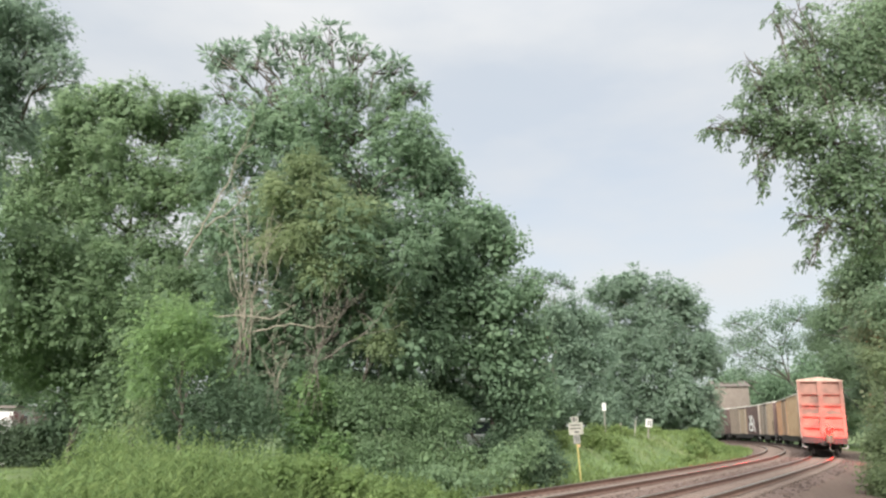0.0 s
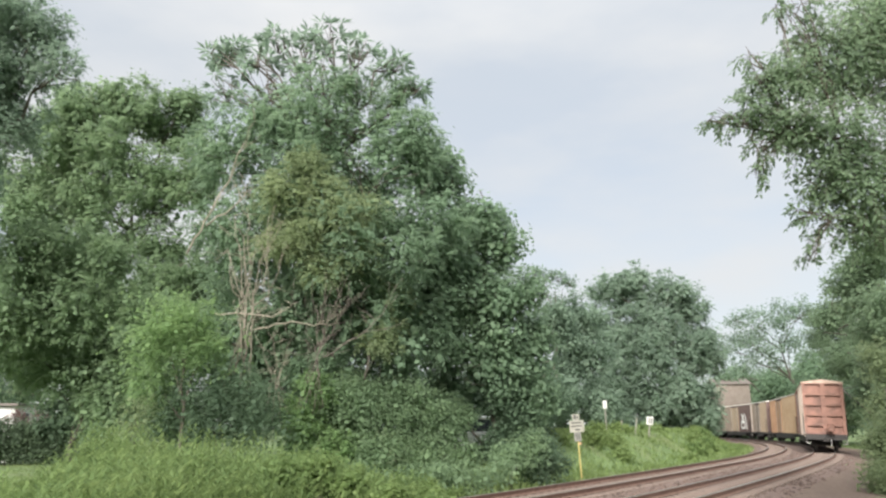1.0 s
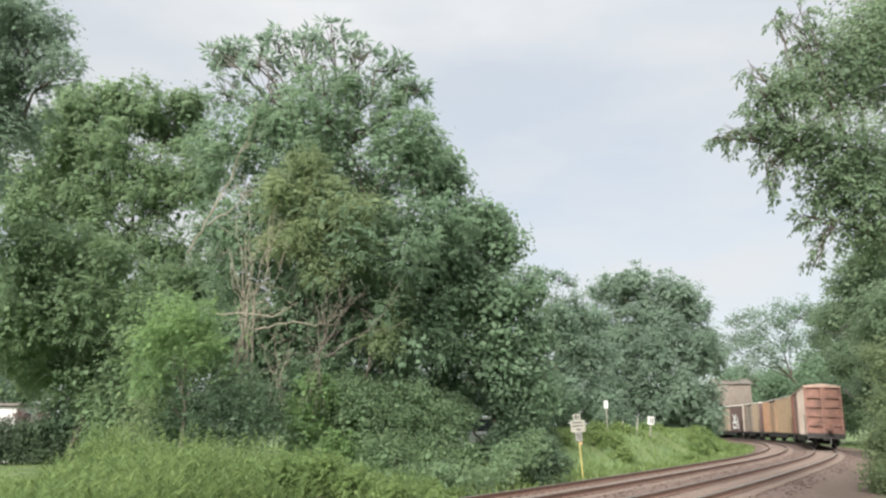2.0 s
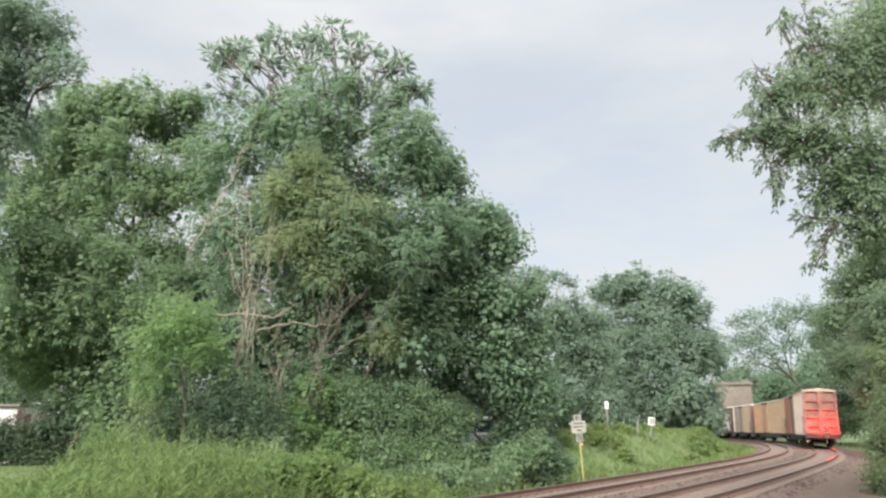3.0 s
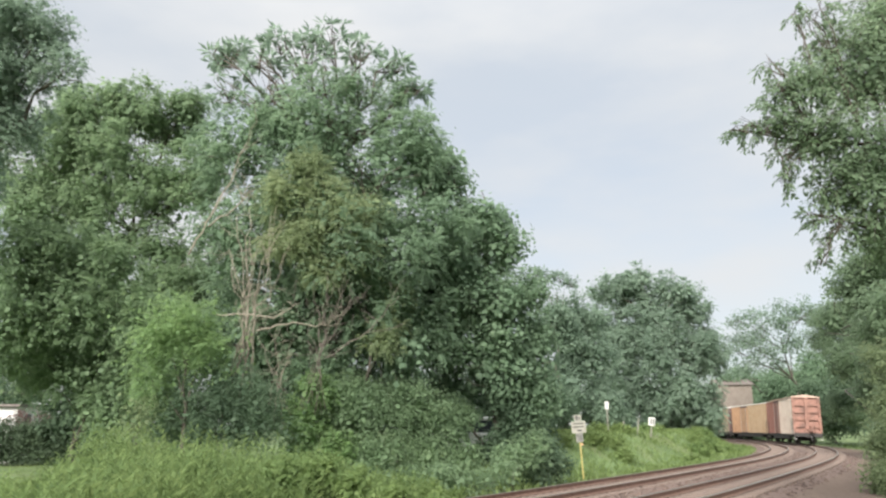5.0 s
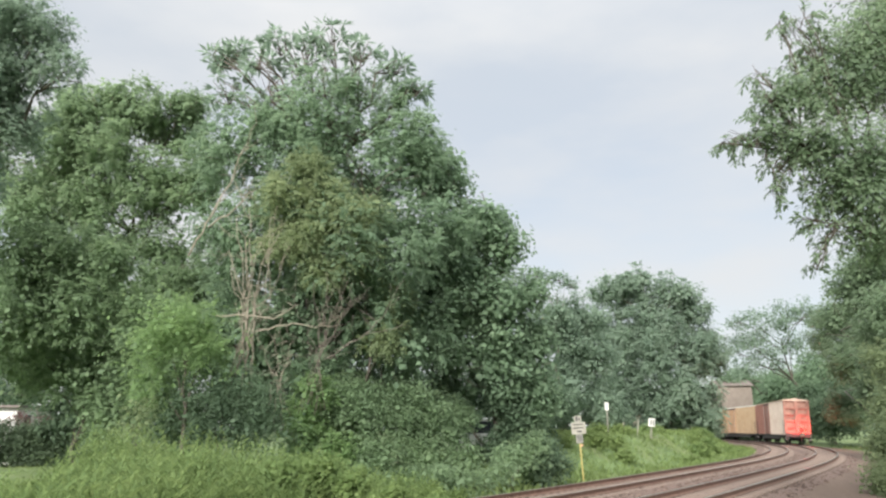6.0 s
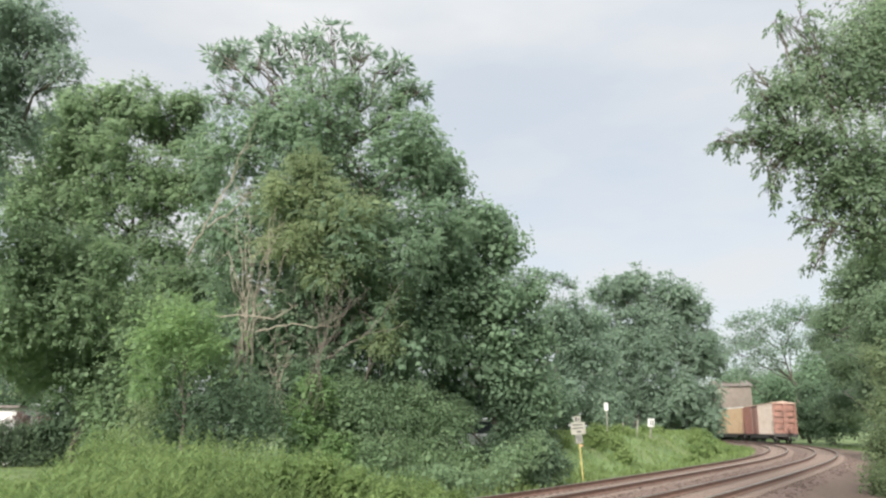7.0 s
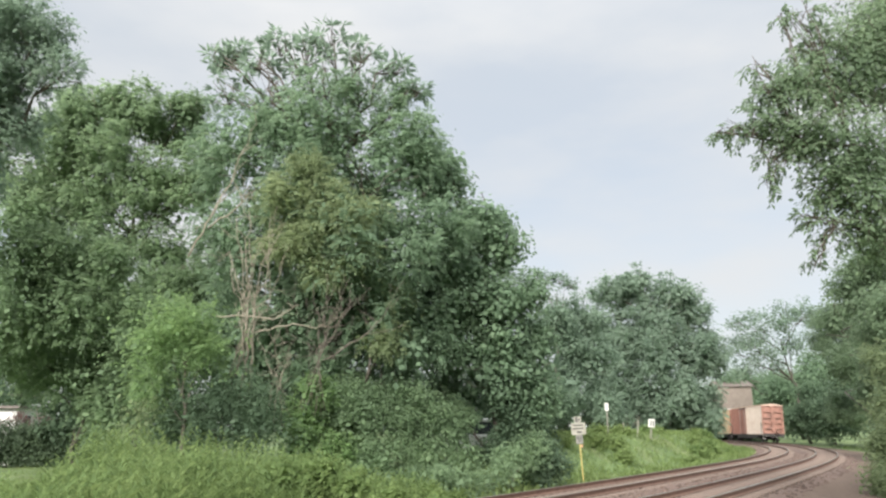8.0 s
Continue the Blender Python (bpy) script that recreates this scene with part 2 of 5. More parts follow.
def frond_leaves(rng, c, o, fronds, reach, leaflets=7, size=0.15, arch=0.35, slim=0.36):
    """Rosettes of feathered leaves: each a rachis with paired leaflets, arching over."""
    c, o = np.repeat(c, fronds, 0), np.repeat(o, fronds, 0)
    n = len(c)
    way = unit(o * 0.7 + rng.normal(0, 0.75, (n, 3)) + np.array([0, 0, 0.15]))
    reach = reach * rng.uniform(0.7, 1.2, n)[:, None]
    side = unit(np.cross(way, np.array([0.05, 0.03, 1.0])))
    out = [[], [], []]
    for i in range(leaflets):
        t = 0.2 + 0.8 * i / (leaflets - 1)
        p = c + reach * (way * t - np.array([0, 0, arch]) * t * t)
        tang = unit(way - np.array([0, 0, 2 * arch * t]))
        up = np.cross(side, tang)
        for s in ((-1, 1) if i < leaflets - 1 else (0,)):
            out[0].append(p)
            out[1].append(tang * (0.55 if s else 1) + side * s * 0.85 - up * 0.18)
            out[2].append(up + rng.normal(0, 0.18, (n, 3)))
    pos, along, nrm = (np.concatenate(q) for q in out)
    length = size * rng.uniform(0.8, 1.2, len(pos))
    return pos, along, nrm, length, length * slim


def tree(name, label, base, lobes, material, seed, leaf=0.17, per_area=16, per=9, spread=0.33, style="broad", gaps=0.0, girth=0.3,
         category="tree", slim=0.5, limbs=True, inner=0.5, core=0.9, crest=0, core_below=99.0, gap_above=-99.0):
    """A tapered trunk, a limb to every lobe with twigs, and a crown of separate leaves."""
    rng = np.random.default_rng(seed)
    root = tagged(new(name), label, category)
    root.location = base
    lobes = [(x - base[0], y - base[1], z - base[2], r) for x, y, z, r in lobes]
    base = np.zeros(3)
    top = max(lobes, key=lambda q: q[2])
    mean = np.mean(np.array(lobes)[:, :2], 0)
    fork = np.array([*(base[:2] * 0.45 + mean * 0.55), base[2] + (top[2] - base[2]) * 0.8])
    stem = bough(rng, base - np.array([0, 0, 0.3]), fork, 9, 0.03)
    tb = Tubes()
    tb.add(stem, girth, girth * 0.28, 9)
    tb.done("trunk", M_BARK, root)
    if limbs:
        for q in lobes:
            t = np.clip((q[2] - base[2] - q[3] * 1.2) / max(0.1, fork[2] - base[2]), 0.12, 0.95)
            start = stem[int(t * 8)]
            lt = Tubes()
            end = np.array(q[:3]) + rng.normal(0, 0.2, 3) * q[3]
            path = bough(rng, start, end, 6, 0.08, 0.06)
            lt.add(path, girth * 0.34, girth * 0.07, 6)
            for _ in range(7 if girth > 0.15 else 0):
                d = unit(rng.normal(size=(1, 3)))[0]
                lt.add(bough(rng, path[rng.integers(3, 6)], np.array(q[:3]) + d * q[3] * 0.92, 4, 0.1), girth * 0.09, 0.012, 4)
            lt.done("limb", M_BARK, root)
    ranked = sorted(lobes, key=lambda q: q[2])
    cut = len(lobes) - crest
    plain = ranked[:cut]
    c, o = spray_centres(rng, billows(rng, plain), per_area * 0.66, gaps=gaps, inner=inner, gap_above=gap_above)
    if style == "frond":
        data = frond_leaves(rng, c, o, per, spread, size=leaf)
    elif style == "mixed":
        pick = rng.random(len(c)) < 0.5
        d1 = frond_leaves(rng, c[pick], o[pick], 5, spread * 1.7, size=leaf)
        d2 = broad_leaves(rng, c[~pick], o[~pick], per * 2, spread, leaf, slim=slim)
        data = [np.concatenate(q) for q in zip(d1, d2)]
    else:
        data = broad_leaves(rng, c, o, per, spread, leaf, slim=slim)
    if core:
        c, o = spray_centres(rng, [(x, y, z, r * 0.72) for x, y, z, r in plain if z < core_below], per_area * core, gaps=gaps, inner=0.1, gap_above=gap_above)
        data = [np.concatenate(q) for q in zip(data, broad_leaves(rng, c, o, 7, spread * 1.4, leaf * 1.5, slim=0.75))]
    if crest:
        # single twigs standing out of the topmost masses, each ending in a rosette of long feathered leaves
        tips, ways = [], []
        for x, y, z, r in ranked[cut:]:
            twigs = Tubes()
            for d in unit(rng.normal(0, 1, (13, 3)) * np.array([1, 0.8, 0.75]) + np.array([0, 0, 0.15])):
                tip = np.array([x, y, z]) + d * (r * rng.uniform(0.5, 1.15) + 0.12)
                twigs.add(bough(rng, (x, y, z - r * 0.9), tip, 4, 0.1, 0.08), 0.018, 0.007, 4)
                tips.append(tip)
                ways.append(d)
            twigs.done("twig", M_BARK, root)
        tips, ways = np.repeat(np.array(tips), 11, 0), np.repeat(np.array(ways), 11, 0)
        blade = unit(rng.normal(0, 1, tips.shape) * np.array([1, 1, 0.55]) + ways * 0.35)
        nrm = np.array([0, 0, 0.8]) + ways * 0.4 + rng.normal(0, 0.45, tips.shape)
        size = rng.uniform(0.38, 0.62, len(tips))
        # haze over the treetop is painted as this paler leaf
        leaf_object("upper_crown", tips + blade * 0.08, blade, nrm, size, size * 0.27, M_LEAF_HAZED, root, "long leaves at the top, haze put into their paler colour")
    leaf_object("crown", *data, material, root)
    return root


# ---- the curve ----
CX, CY = -142.72, 148.65
R_OUT, R_IN = 195.54, 191.89          # centre lines of the outer and the inner track
GAUGE = 1.435
BEND, BEND_FROM = 0.023, -33.47      # the curve tightens towards the near end


def across(x, y):
    """Distance from the middle of the curve, by which the tracks lie level."""
    deg = np.degrees(np.arctan2(y - CY, x - CX))
    return np.hypot(x - CX, y - CY) - BEND * np.clip(BEND_FROM - deg, 0, 25) ** 2


def arc(r, deg):
    a = radians(deg)
    r += BEND * max(0.0, BEND_FROM - deg) ** 2
    return CX + r * math.cos(a), CY + r * math.sin(a)


def smooth(a, b, v):
    t = np.clip((v - a) / (b - a), 0, 1)
    return t * t * (3 - 2 * t)


def ground_z(x, y):
    """Height of the land: level bed, a ditch on both sides, a grassy bank inside the curve, a dirt strip outside it."""
    u = across(x, y) - R_OUT
    w = R_OUT - R_IN
    left = -w - 1.7 - u
    right = u - 1.7
    z = np.full_like(u, -0.36)
    z = z - 0.14 * smooth(0.3, 1.2, right) + 0.35 * smooth(7, 14, right)
    z = z - 0.10 * smooth(0.2, 0.9, left)
    bank = smooth(1.5, 6.5, left) * smooth(22, 32, y) * smooth(-2, 8, x)
    z = z + 1.9 * bank
    z = z + 0.25 * smooth(2, 6, left) * (1 - smooth(22, 32, y))
    roll = 0.10 * np.sin(x * 0.23 + 1.0) * np.sin(y * 0.19) + 0.05 * np.sin(x * 0.9) * np.cos(y * 0.8)
    return z + roll * np.maximum(smooth(1.5, 5, left), smooth(5, 9, right))


def gz(x, y):
    return float(ground_z(np.array([float(x)]), np.array([float(y)]))[0])


def ground():
    def axis(lo, hi, fine_lo, fine_hi, step, grow):
        a = list(np.arange(fine_lo, fine_hi + step, step))
        s = step
        while a[-1] < hi:
            s *= grow
            a.append(a[-1] + s)
        s = step
        while a[0] > lo:
            s *= grow
            a.insert(0, a[0] - s)
        return np.array(a)
    xs = axis(-2500, 2500, -10, 36, 0.5, 1.09)
    ys = axis(-2500, 2500, 4, 64, 0.6, 1.09)
    X, Y = np.meshgrid(xs, ys)
    Z = ground_z(X, Y)
    nx, ny = len(xs), len(ys)
    verts = np.stack([X, Y, Z], -1).reshape(-1, 3)
    i = np.arange(nx * ny).reshape(ny, nx)
    faces = np.stack([i[:-1, :-1], i[:-1, 1:], i[1:, 1:], i[1:, :-1]], -1).reshape(-1, 4).tolist()
    m = mat("ground_earth_grass", [(0.062, 0.098, 0.034), (0.098, 0.148, 0.050), (0.13, 0.185, 0.066)], 1.3, 0.95, bump=0.6, bump_scale=9, stain=(0.16, 0.15, 0.07), stain_scale=0.35, stain_amount=0.4)
    # bare stony dirt along the outside of the curve, by distance from the curve's centre
    n, l = m.node_tree.nodes, m.node_tree.links
    co = n.new("ShaderNodeTexCoord")
    sub = n.new("ShaderNodeVectorMath")
    sub.operation = "DISTANCE"
    flat = n.new("ShaderNodeVectorMath")
    flat.operation = "MULTIPLY"
    flat.inputs[1].default_value = (1, 1, 0)
    l.new(co.outputs["Object"], flat.inputs[0])
    l.new(flat.outputs[0], sub.inputs[0])
    sub.inputs[1].default_value = (CX, CY, 0)
    nz = n.new("ShaderNodeTexNoise")
    nz.inputs["Scale"].default_value, nz.inputs["Detail"].default_value = 0.5, 4.0
    l.new(co.outputs["Object"], nz.inputs["Vector"])
    wob = n.new("ShaderNodeMath")
    wob.operation = "MULTIPLY_ADD"
    wob.inputs[1].default_value = 3.0
    l.new(nz.outputs[0], wob.inputs[0])
    l.new(sub.outputs["Value"], wob.inputs[2])
    edge_out = n.new("ShaderNodeMapRange")
    for key, v in (("From Min", R_OUT + 6.0), ("From Max", R_OUT + 7.2), ("To Min", 1.0), ("To Max", 0.0)):
        edge_out.inputs[key].default_value = v
    l.new(wob.outputs[0], edge_out.inputs["Value"])
    edge_in = n.new("ShaderNodeMapRange")
    for key, v in (("From Min", R_IN - 1.2), ("From Max", R_IN - 0.6)):
        edge_in.inputs[key].default_value = v
    l.new(wob.outputs[0], edge_in.inputs["Value"])
    both_edges = n.new("ShaderNodeMath")
    both_edges.operation = "MULTIPLY"
    l.new(edge_out.outputs[0], both_edges.inputs[0])
    l.new(edge_in.outputs[0], both_edges.inputs[1])
    grit = n.new("ShaderNodeTexNoise")
    grit.inputs["Scale"].default_value, grit.inputs["Detail"].default_value = 6.0, 6.0
    l.new(co.outputs["Object"], grit.inputs["Vector"])
    gr = n.new("ShaderNodeValToRGB")
    gr.color_ramp.elements[0].position, gr.color_ramp.elements[0].color = 0.3, (0.085, 0.056, 0.041, 1)
    gr.color_ramp.elements[1].position, gr.color_ramp.elements[1].color = 0.7, (0.145, 0.100, 0.074, 1)
    l.new(grit.outputs[0], gr.inputs[0])
    b = n["Principled BSDF"]
    old = b.inputs["Base Color"].links[0].from_socket
    mx = n.new("ShaderNodeMixRGB")
    l.new(both_edges.outputs[0], mx.inputs[0])
    l.new(old, mx.inputs[1])
    l.new(gr.outputs[0], mx.inputs[2])
    l.new(mx.outputs[0], b.inputs["Base Color"])
    ob = mesh_object("ground", verts, faces, m, smooth=True)
    return tagged(ob, "rolling grassy ground with a bare stony dirt strip beside the tracks", "ground", kind="structure")


def sweep(profile, r, a0, a1, step):
    """A closed profile of (across, up) points drawn along the curve."""
    k = int((a1 - a0) / step) + 1
    verts, faces, n = [], [], len(profile)
    for i in range(k + 1):
        a = a0 + (a1 - a0) * i / k
        for u, w in profile:
            verts.append((*arc(r + u, a), w))
    for i in range(k):
        for j in range(n):
            p, q = i * n + j, i * n + (j + 1) % n
            faces.append((p, q, q + n, p + n))
    faces += [tuple(range(n))[::-1], tuple(k * n + j for j in range(n))]
    return verts, faces


A0, A1 = -50.0, 38.0


def track_bed():
    v, f = [], []
    w = R_OUT - R_IN
    prof = [(-w - 2.3, -0.50), (-w - 1.65, -0.30), (-w - 0.45, -0.205), (-w + 0.45, -0.205), (-w + 1.5, -0.20), (-1.5, -0.20), (-0.45, -0.205), (0.45, -0.205), (1.65, -0.28), (2.7, -0.62), (2.7, -0.95), (-w - 2.3, -0.95)]
    # fine rows, stones heaped unevenly
    k, n = 1200, len(prof)
    for i in range(k + 1):
        a = A0 + (A1 - A0) * i / k
        for j, (u, z) in enumerate(prof):
            x, y = arc(R_OUT + u, a)
            v.append((x, y, z + (0.035 * noise.noise(Vector((x * 1.3, y * 1.3, j))) if j < 10 else 0)))
    for i in range(k):
        for j in range(n):
            p, q = i * n + j, i * n + (j + 1) % n
            f.append((p, q, q + n, p + n))
    ob = mesh_object("track_bed", v, f, M_BALLAST, smooth=True)
    tagged(ob, "pinkish brown crushed stone ballast under both tracks", "track bed", kind="structure")


def ballast_stones():
    """Loose stones on the nearest stretch of the bed."""
    rng = np.random.default_rng(5)
    n = 6000
    ang = -44 + 18 * rng.random(n) ** 1.4
    u = rng.uniform(-6.0, 3.4, n)
    size = rng.uniform(0.03, 0.07, n)
    cube = np.array([(-1, -1, -1), (1, -1, -0.9), (1.1, 1, -1), (-1, 0.9, -1), (-0.7, -0.8, 0.8), (0.8, -0.6, 1), (0.6, 0.9, 0.7), (-0.8, 0.6, 0.9)])
    quads = np.array([(0, 3, 2, 1), (4, 5, 6, 7), (0, 1, 5, 4), (1, 2, 6, 5), (2, 3, 7, 6), (3, 0, 4, 7)])
    spin = rng.uniform(0, 6.28, n)
    V = cube[None] * size[:, None, None] * rng.uniform(0.6, 1.1, (n, 1, 3))
    c, s = np.cos(spin)[:, None], np.sin(spin)[:, None]
    x = V[:, :, 0] * c - V[:, :, 1] * s
    y = V[:, :, 0] * s + V[:, :, 1] * c
    rr, aa = R_OUT + u + BEND * np.clip(BEND_FROM - ang, 0, None) ** 2, np.radians(ang)
    px, py = CX + rr * np.cos(aa), CY + rr * np.sin(aa)
    pz = np.where(u > 1.65, np.interp(u, [1.65, 2.7, 3.4], [-0.28, -0.58, -0.52]), np.interp(u, [-6.0, -5.4, -4.4, -3.4, -2.4, -1.5, -0.45, 0.45, 1.65], [-0.46, -0.29, -0.23, -0.23, -0.2, -0.2, -0.23, -0.23, -0.28]))
    pz = pz + 0.005
    pts = np.stack([x + px[:, None], y + py[:, None], V[:, :, 2] * 0.7 + pz[:, None]], -1).reshape(-1, 3)
    faces = (quads[None] + np.arange(n)[:, None, None] * 8).reshape(-1, 4).tolist()
    m = bpy.data.materials.new("ballast_stone")
    m.use_nodes = True
    nn, ll = m.node_tree.nodes, m.node_tree.links
    g = nn.new("ShaderNodeNewGeometry")
    rp = nn.new("ShaderNodeValToRGB")
    rp.color_ramp.elements[0].color, rp.color_ramp.elements[1].color = (0.062, 0.042, 0.034, 1), (0.140, 0.098, 0.080, 1)
    ll.new(g.outputs["Random Per Island"], rp.inputs[0])
    ll.new(rp.outputs[0], nn["Principled BSDF"].inputs["Base Color"])
    nn["Principled BSDF"].inputs["Roughness"].default_value = 0.9
    ob = mesh_object("ballast_stones", pts, faces, m)
    tagged(ob, "loose crushed stones strewn over the track bed", "ballast", kind="stuff")


def railway_track(label, r):
    root = tagged(new("railway_track"), label, "railway track", "parallel railway tracks")
    foot = [(-0.07, -0.17), (0.07, -0.17), (0.07, -0.155), (0.012, -0.13), (0.012, -0.05), (0.037, -0.035), (0.037, -0.004), (-0.037, -0.004), (-0.037, -0.035), (-0.012, -0.05), (-0.012, -0.13), (-0.07, -0.155)]
    for s in (-1, 1):
        rail = mesh_object("rail", *sweep(foot, r + s * (GAUGE / 2 + 0.037), A0, A1, 0.15), M_RAIL, root)
        head = [(-0.033, -0.004), (0.033, -0.004), (0.030, 0.004), (-0.030, 0.004)]
        mesh_object("running_surface", *sweep(head, r + s * (GAUGE / 2 + 0.037), A0, A1, 0.15), M_RAIL_TOP, rail, "worn shiny rail top")
    me = bpy.data.meshes.new("tie")
    bm = boxes(((-1.3, -0.115, -0.38), (1.3, 0.115, -0.172)), bevel=0.012)
    bm.to_mesh(me)
    bm.free()
    me.materials.append(M_TIE)
    rng = random.Random(int(r))
    step = math.degrees(0.52 / r)
    for i in range(190):
        a = -45.0 + i * step
        ob = new("tie", me)
        ob.parent = root
        ob.matrix_basis = pose(*arc(r + rng.uniform(-0.04, 0.04), a), rng.uniform(-0.012, 0.0), 0, 0, a + rng.uniform(-0.8, 0.8))
    return root


ground()
track_bed()
ballast_stones()
railway_track("inner railway track with rusty rails on dark wooden ties", R_IN)
railway_track("outer railway track with rusty rails, carrying the freight train", R_OUT)

# ---- the freight train ----
M_RUST_RED = mat("boxcar_red_brown", [(0.21, 0.088, 0.064), (0.31, 0.135, 0.10)], 2.5, 0.7, bump=0.15, stain=(0.13, 0.065, 0.05), stain_scale=0.9)
M_END = mat("boxcar_end_orange", [(0.19, 0.092, 0.067), (0.27, 0.138, 0.103)], 2.0, 0.65, bump=0.15, stain=(0.085, 0.048, 0.038), stain_scale=1.3, stain_amount=0.7)
M_CREAM = mat("patch_cream", [(0.56, 0.46, 0.39), (0.68, 0.58, 0.50)], 2.0, 0.65, stain=(0.42, 0.27, 0.20), stain_scale=1.1)
M_YELLOW = mat("boxcar_yellow", [(0.39, 0.27, 0.165), (0.50, 0.355, 0.225)], 2.0, 0.65, stain=(0.32, 0.17, 0.07), stain_scale=0.9)
M_ORANGE = mat("door_orange", [(0.42, 0.235, 0.13), (0.54, 0.32, 0.185)], 2.0, 0.65, stain=(0.24, 0.11, 0.06), stain_scale=0.9)
M_TAN = mat("boxcar_tan", [(0.34, 0.25, 0.17), (0.45, 0.34, 0.24)], 2.0, 0.7, stain=(0.22, 0.16, 0.11), stain_scale=0.9)
M_TAUPE = mat("boxcar_grey_brown", [(0.20, 0.155, 0.12), (0.29, 0.225, 0.175)], 2.0, 0.7, stain=(0.13, 0.10, 0.08), stain_scale=0.9)
M_MAROON = mat("boxcar_maroon", [(0.085, 0.05, 0.045), (0.14, 0.085, 0.075)], 2.0, 0.7, stain=(0.06, 0.04, 0.035), stain_scale=0.9)
M_ROOF = mat("roof_galvanised", [(0.52, 0.49, 0.45), (0.68, 0.65, 0.61)], 1.5, 0.5, metal=0.2, stain=(0.40, 0.30, 0.24), stain_scale=0.6)
M_ROOF_WORN = mat("roof_rusted_pale", [(0.33, 0.22, 0.17), (0.48, 0.36, 0.29)], 1.5, 0.6, stain=(0.24, 0.13, 0.09), stain_scale=0.7)
M_IRON = mat("black_iron", [(0.022, 0.02, 0.019), (0.05, 0.044, 0.04)], 8, 0.7, metal=0.2, bump=0.2)
M_WHITE = mat("white_paint", [(0.70, 0.69, 0.66), (0.82, 0.81, 0.78)], 3, 0.6)
M_STEEL = mat("worn_steel", [(0.36, 0.34, 0.33), (0.5, 0.48, 0.46)], 4, 0.4, metal=0.8)
HALF = 9.9
LONG = 9.1
LONGER = 11.5
SHORT = 5.6
TOP = 5.28


def side_panel(root, s, y0, y1, material, z0=1.12, z1=TOP + 0.04):
    """A stretch of side sheet with upright ribs pressed out of it."""
    n = max(1, round((y1 - y0) / 1.05))
    ys = [y0]
    for i in range(n):
        y = y0 + (i + 0.5) * (y1 - y0) / n
        ys += [y - 0.06, y + 0.06]
    ys.append(y1)
    bm = relief(bmesh.new(), ys, [z0, z0 + 0.05, z1 - 0.05, z1], lambda a, c: 0.075 if a % 2 and c == 1 else 0.035, lambda u, v, h: (s * (1.44 + h), u, v))
    return part("side_panel", bm, material, root)


def end_wall(root, y, s, material):
    """A pressed steel end: corner posts, a centre post and rows of ribs over recessed sheets."""
    zs = [1.30, 1.42, 1.92, 2.10, 2.72, 2.90, 3.52, 3.70, 4.32, 4.50, TOP - 0.05, TOP]
    xs = [-1.47, -1.26, -0.17, 0.17, 1.26, 1.47]

    def stand(i, j):
        return 0.26 if i in (0, 2, 4) else (0.22 if j % 2 == 0 else 0.02)
    bm = relief(bmesh.new(), xs, zs, stand, lambda u, v, h: (u, y + s * h, v))
    return part("end_wall", bm, material, root, "rust-orange ribbed steel end")


def wheelset_mesh():
    bm = bmesh.new()
    cyl(bm, (-0.95, 0, 0), (0.95, 0, 0), 0.075, 8)
    for s in (-1, 1):
        cyl(bm, (s * 0.69, 0, 0), (s * 0.82, 0, 0), 0.457, 20)
        cyl(bm, (s * 0.67, 0, 0), (s * 0.69, 0, 0), 0.49, 20)
        for k in range(4):
            a = k * math.pi / 2
            box(bm, (min(s * 0.82, s * 0.835), math.cos(a) * 0.25 - 0.05, math.sin(a) * 0.25 - 0.05), (max(s * 0.82, s * 0.835), math.cos(a) * 0.25 + 0.05, math.sin(a) * 0.25 + 0.05))
    return bm


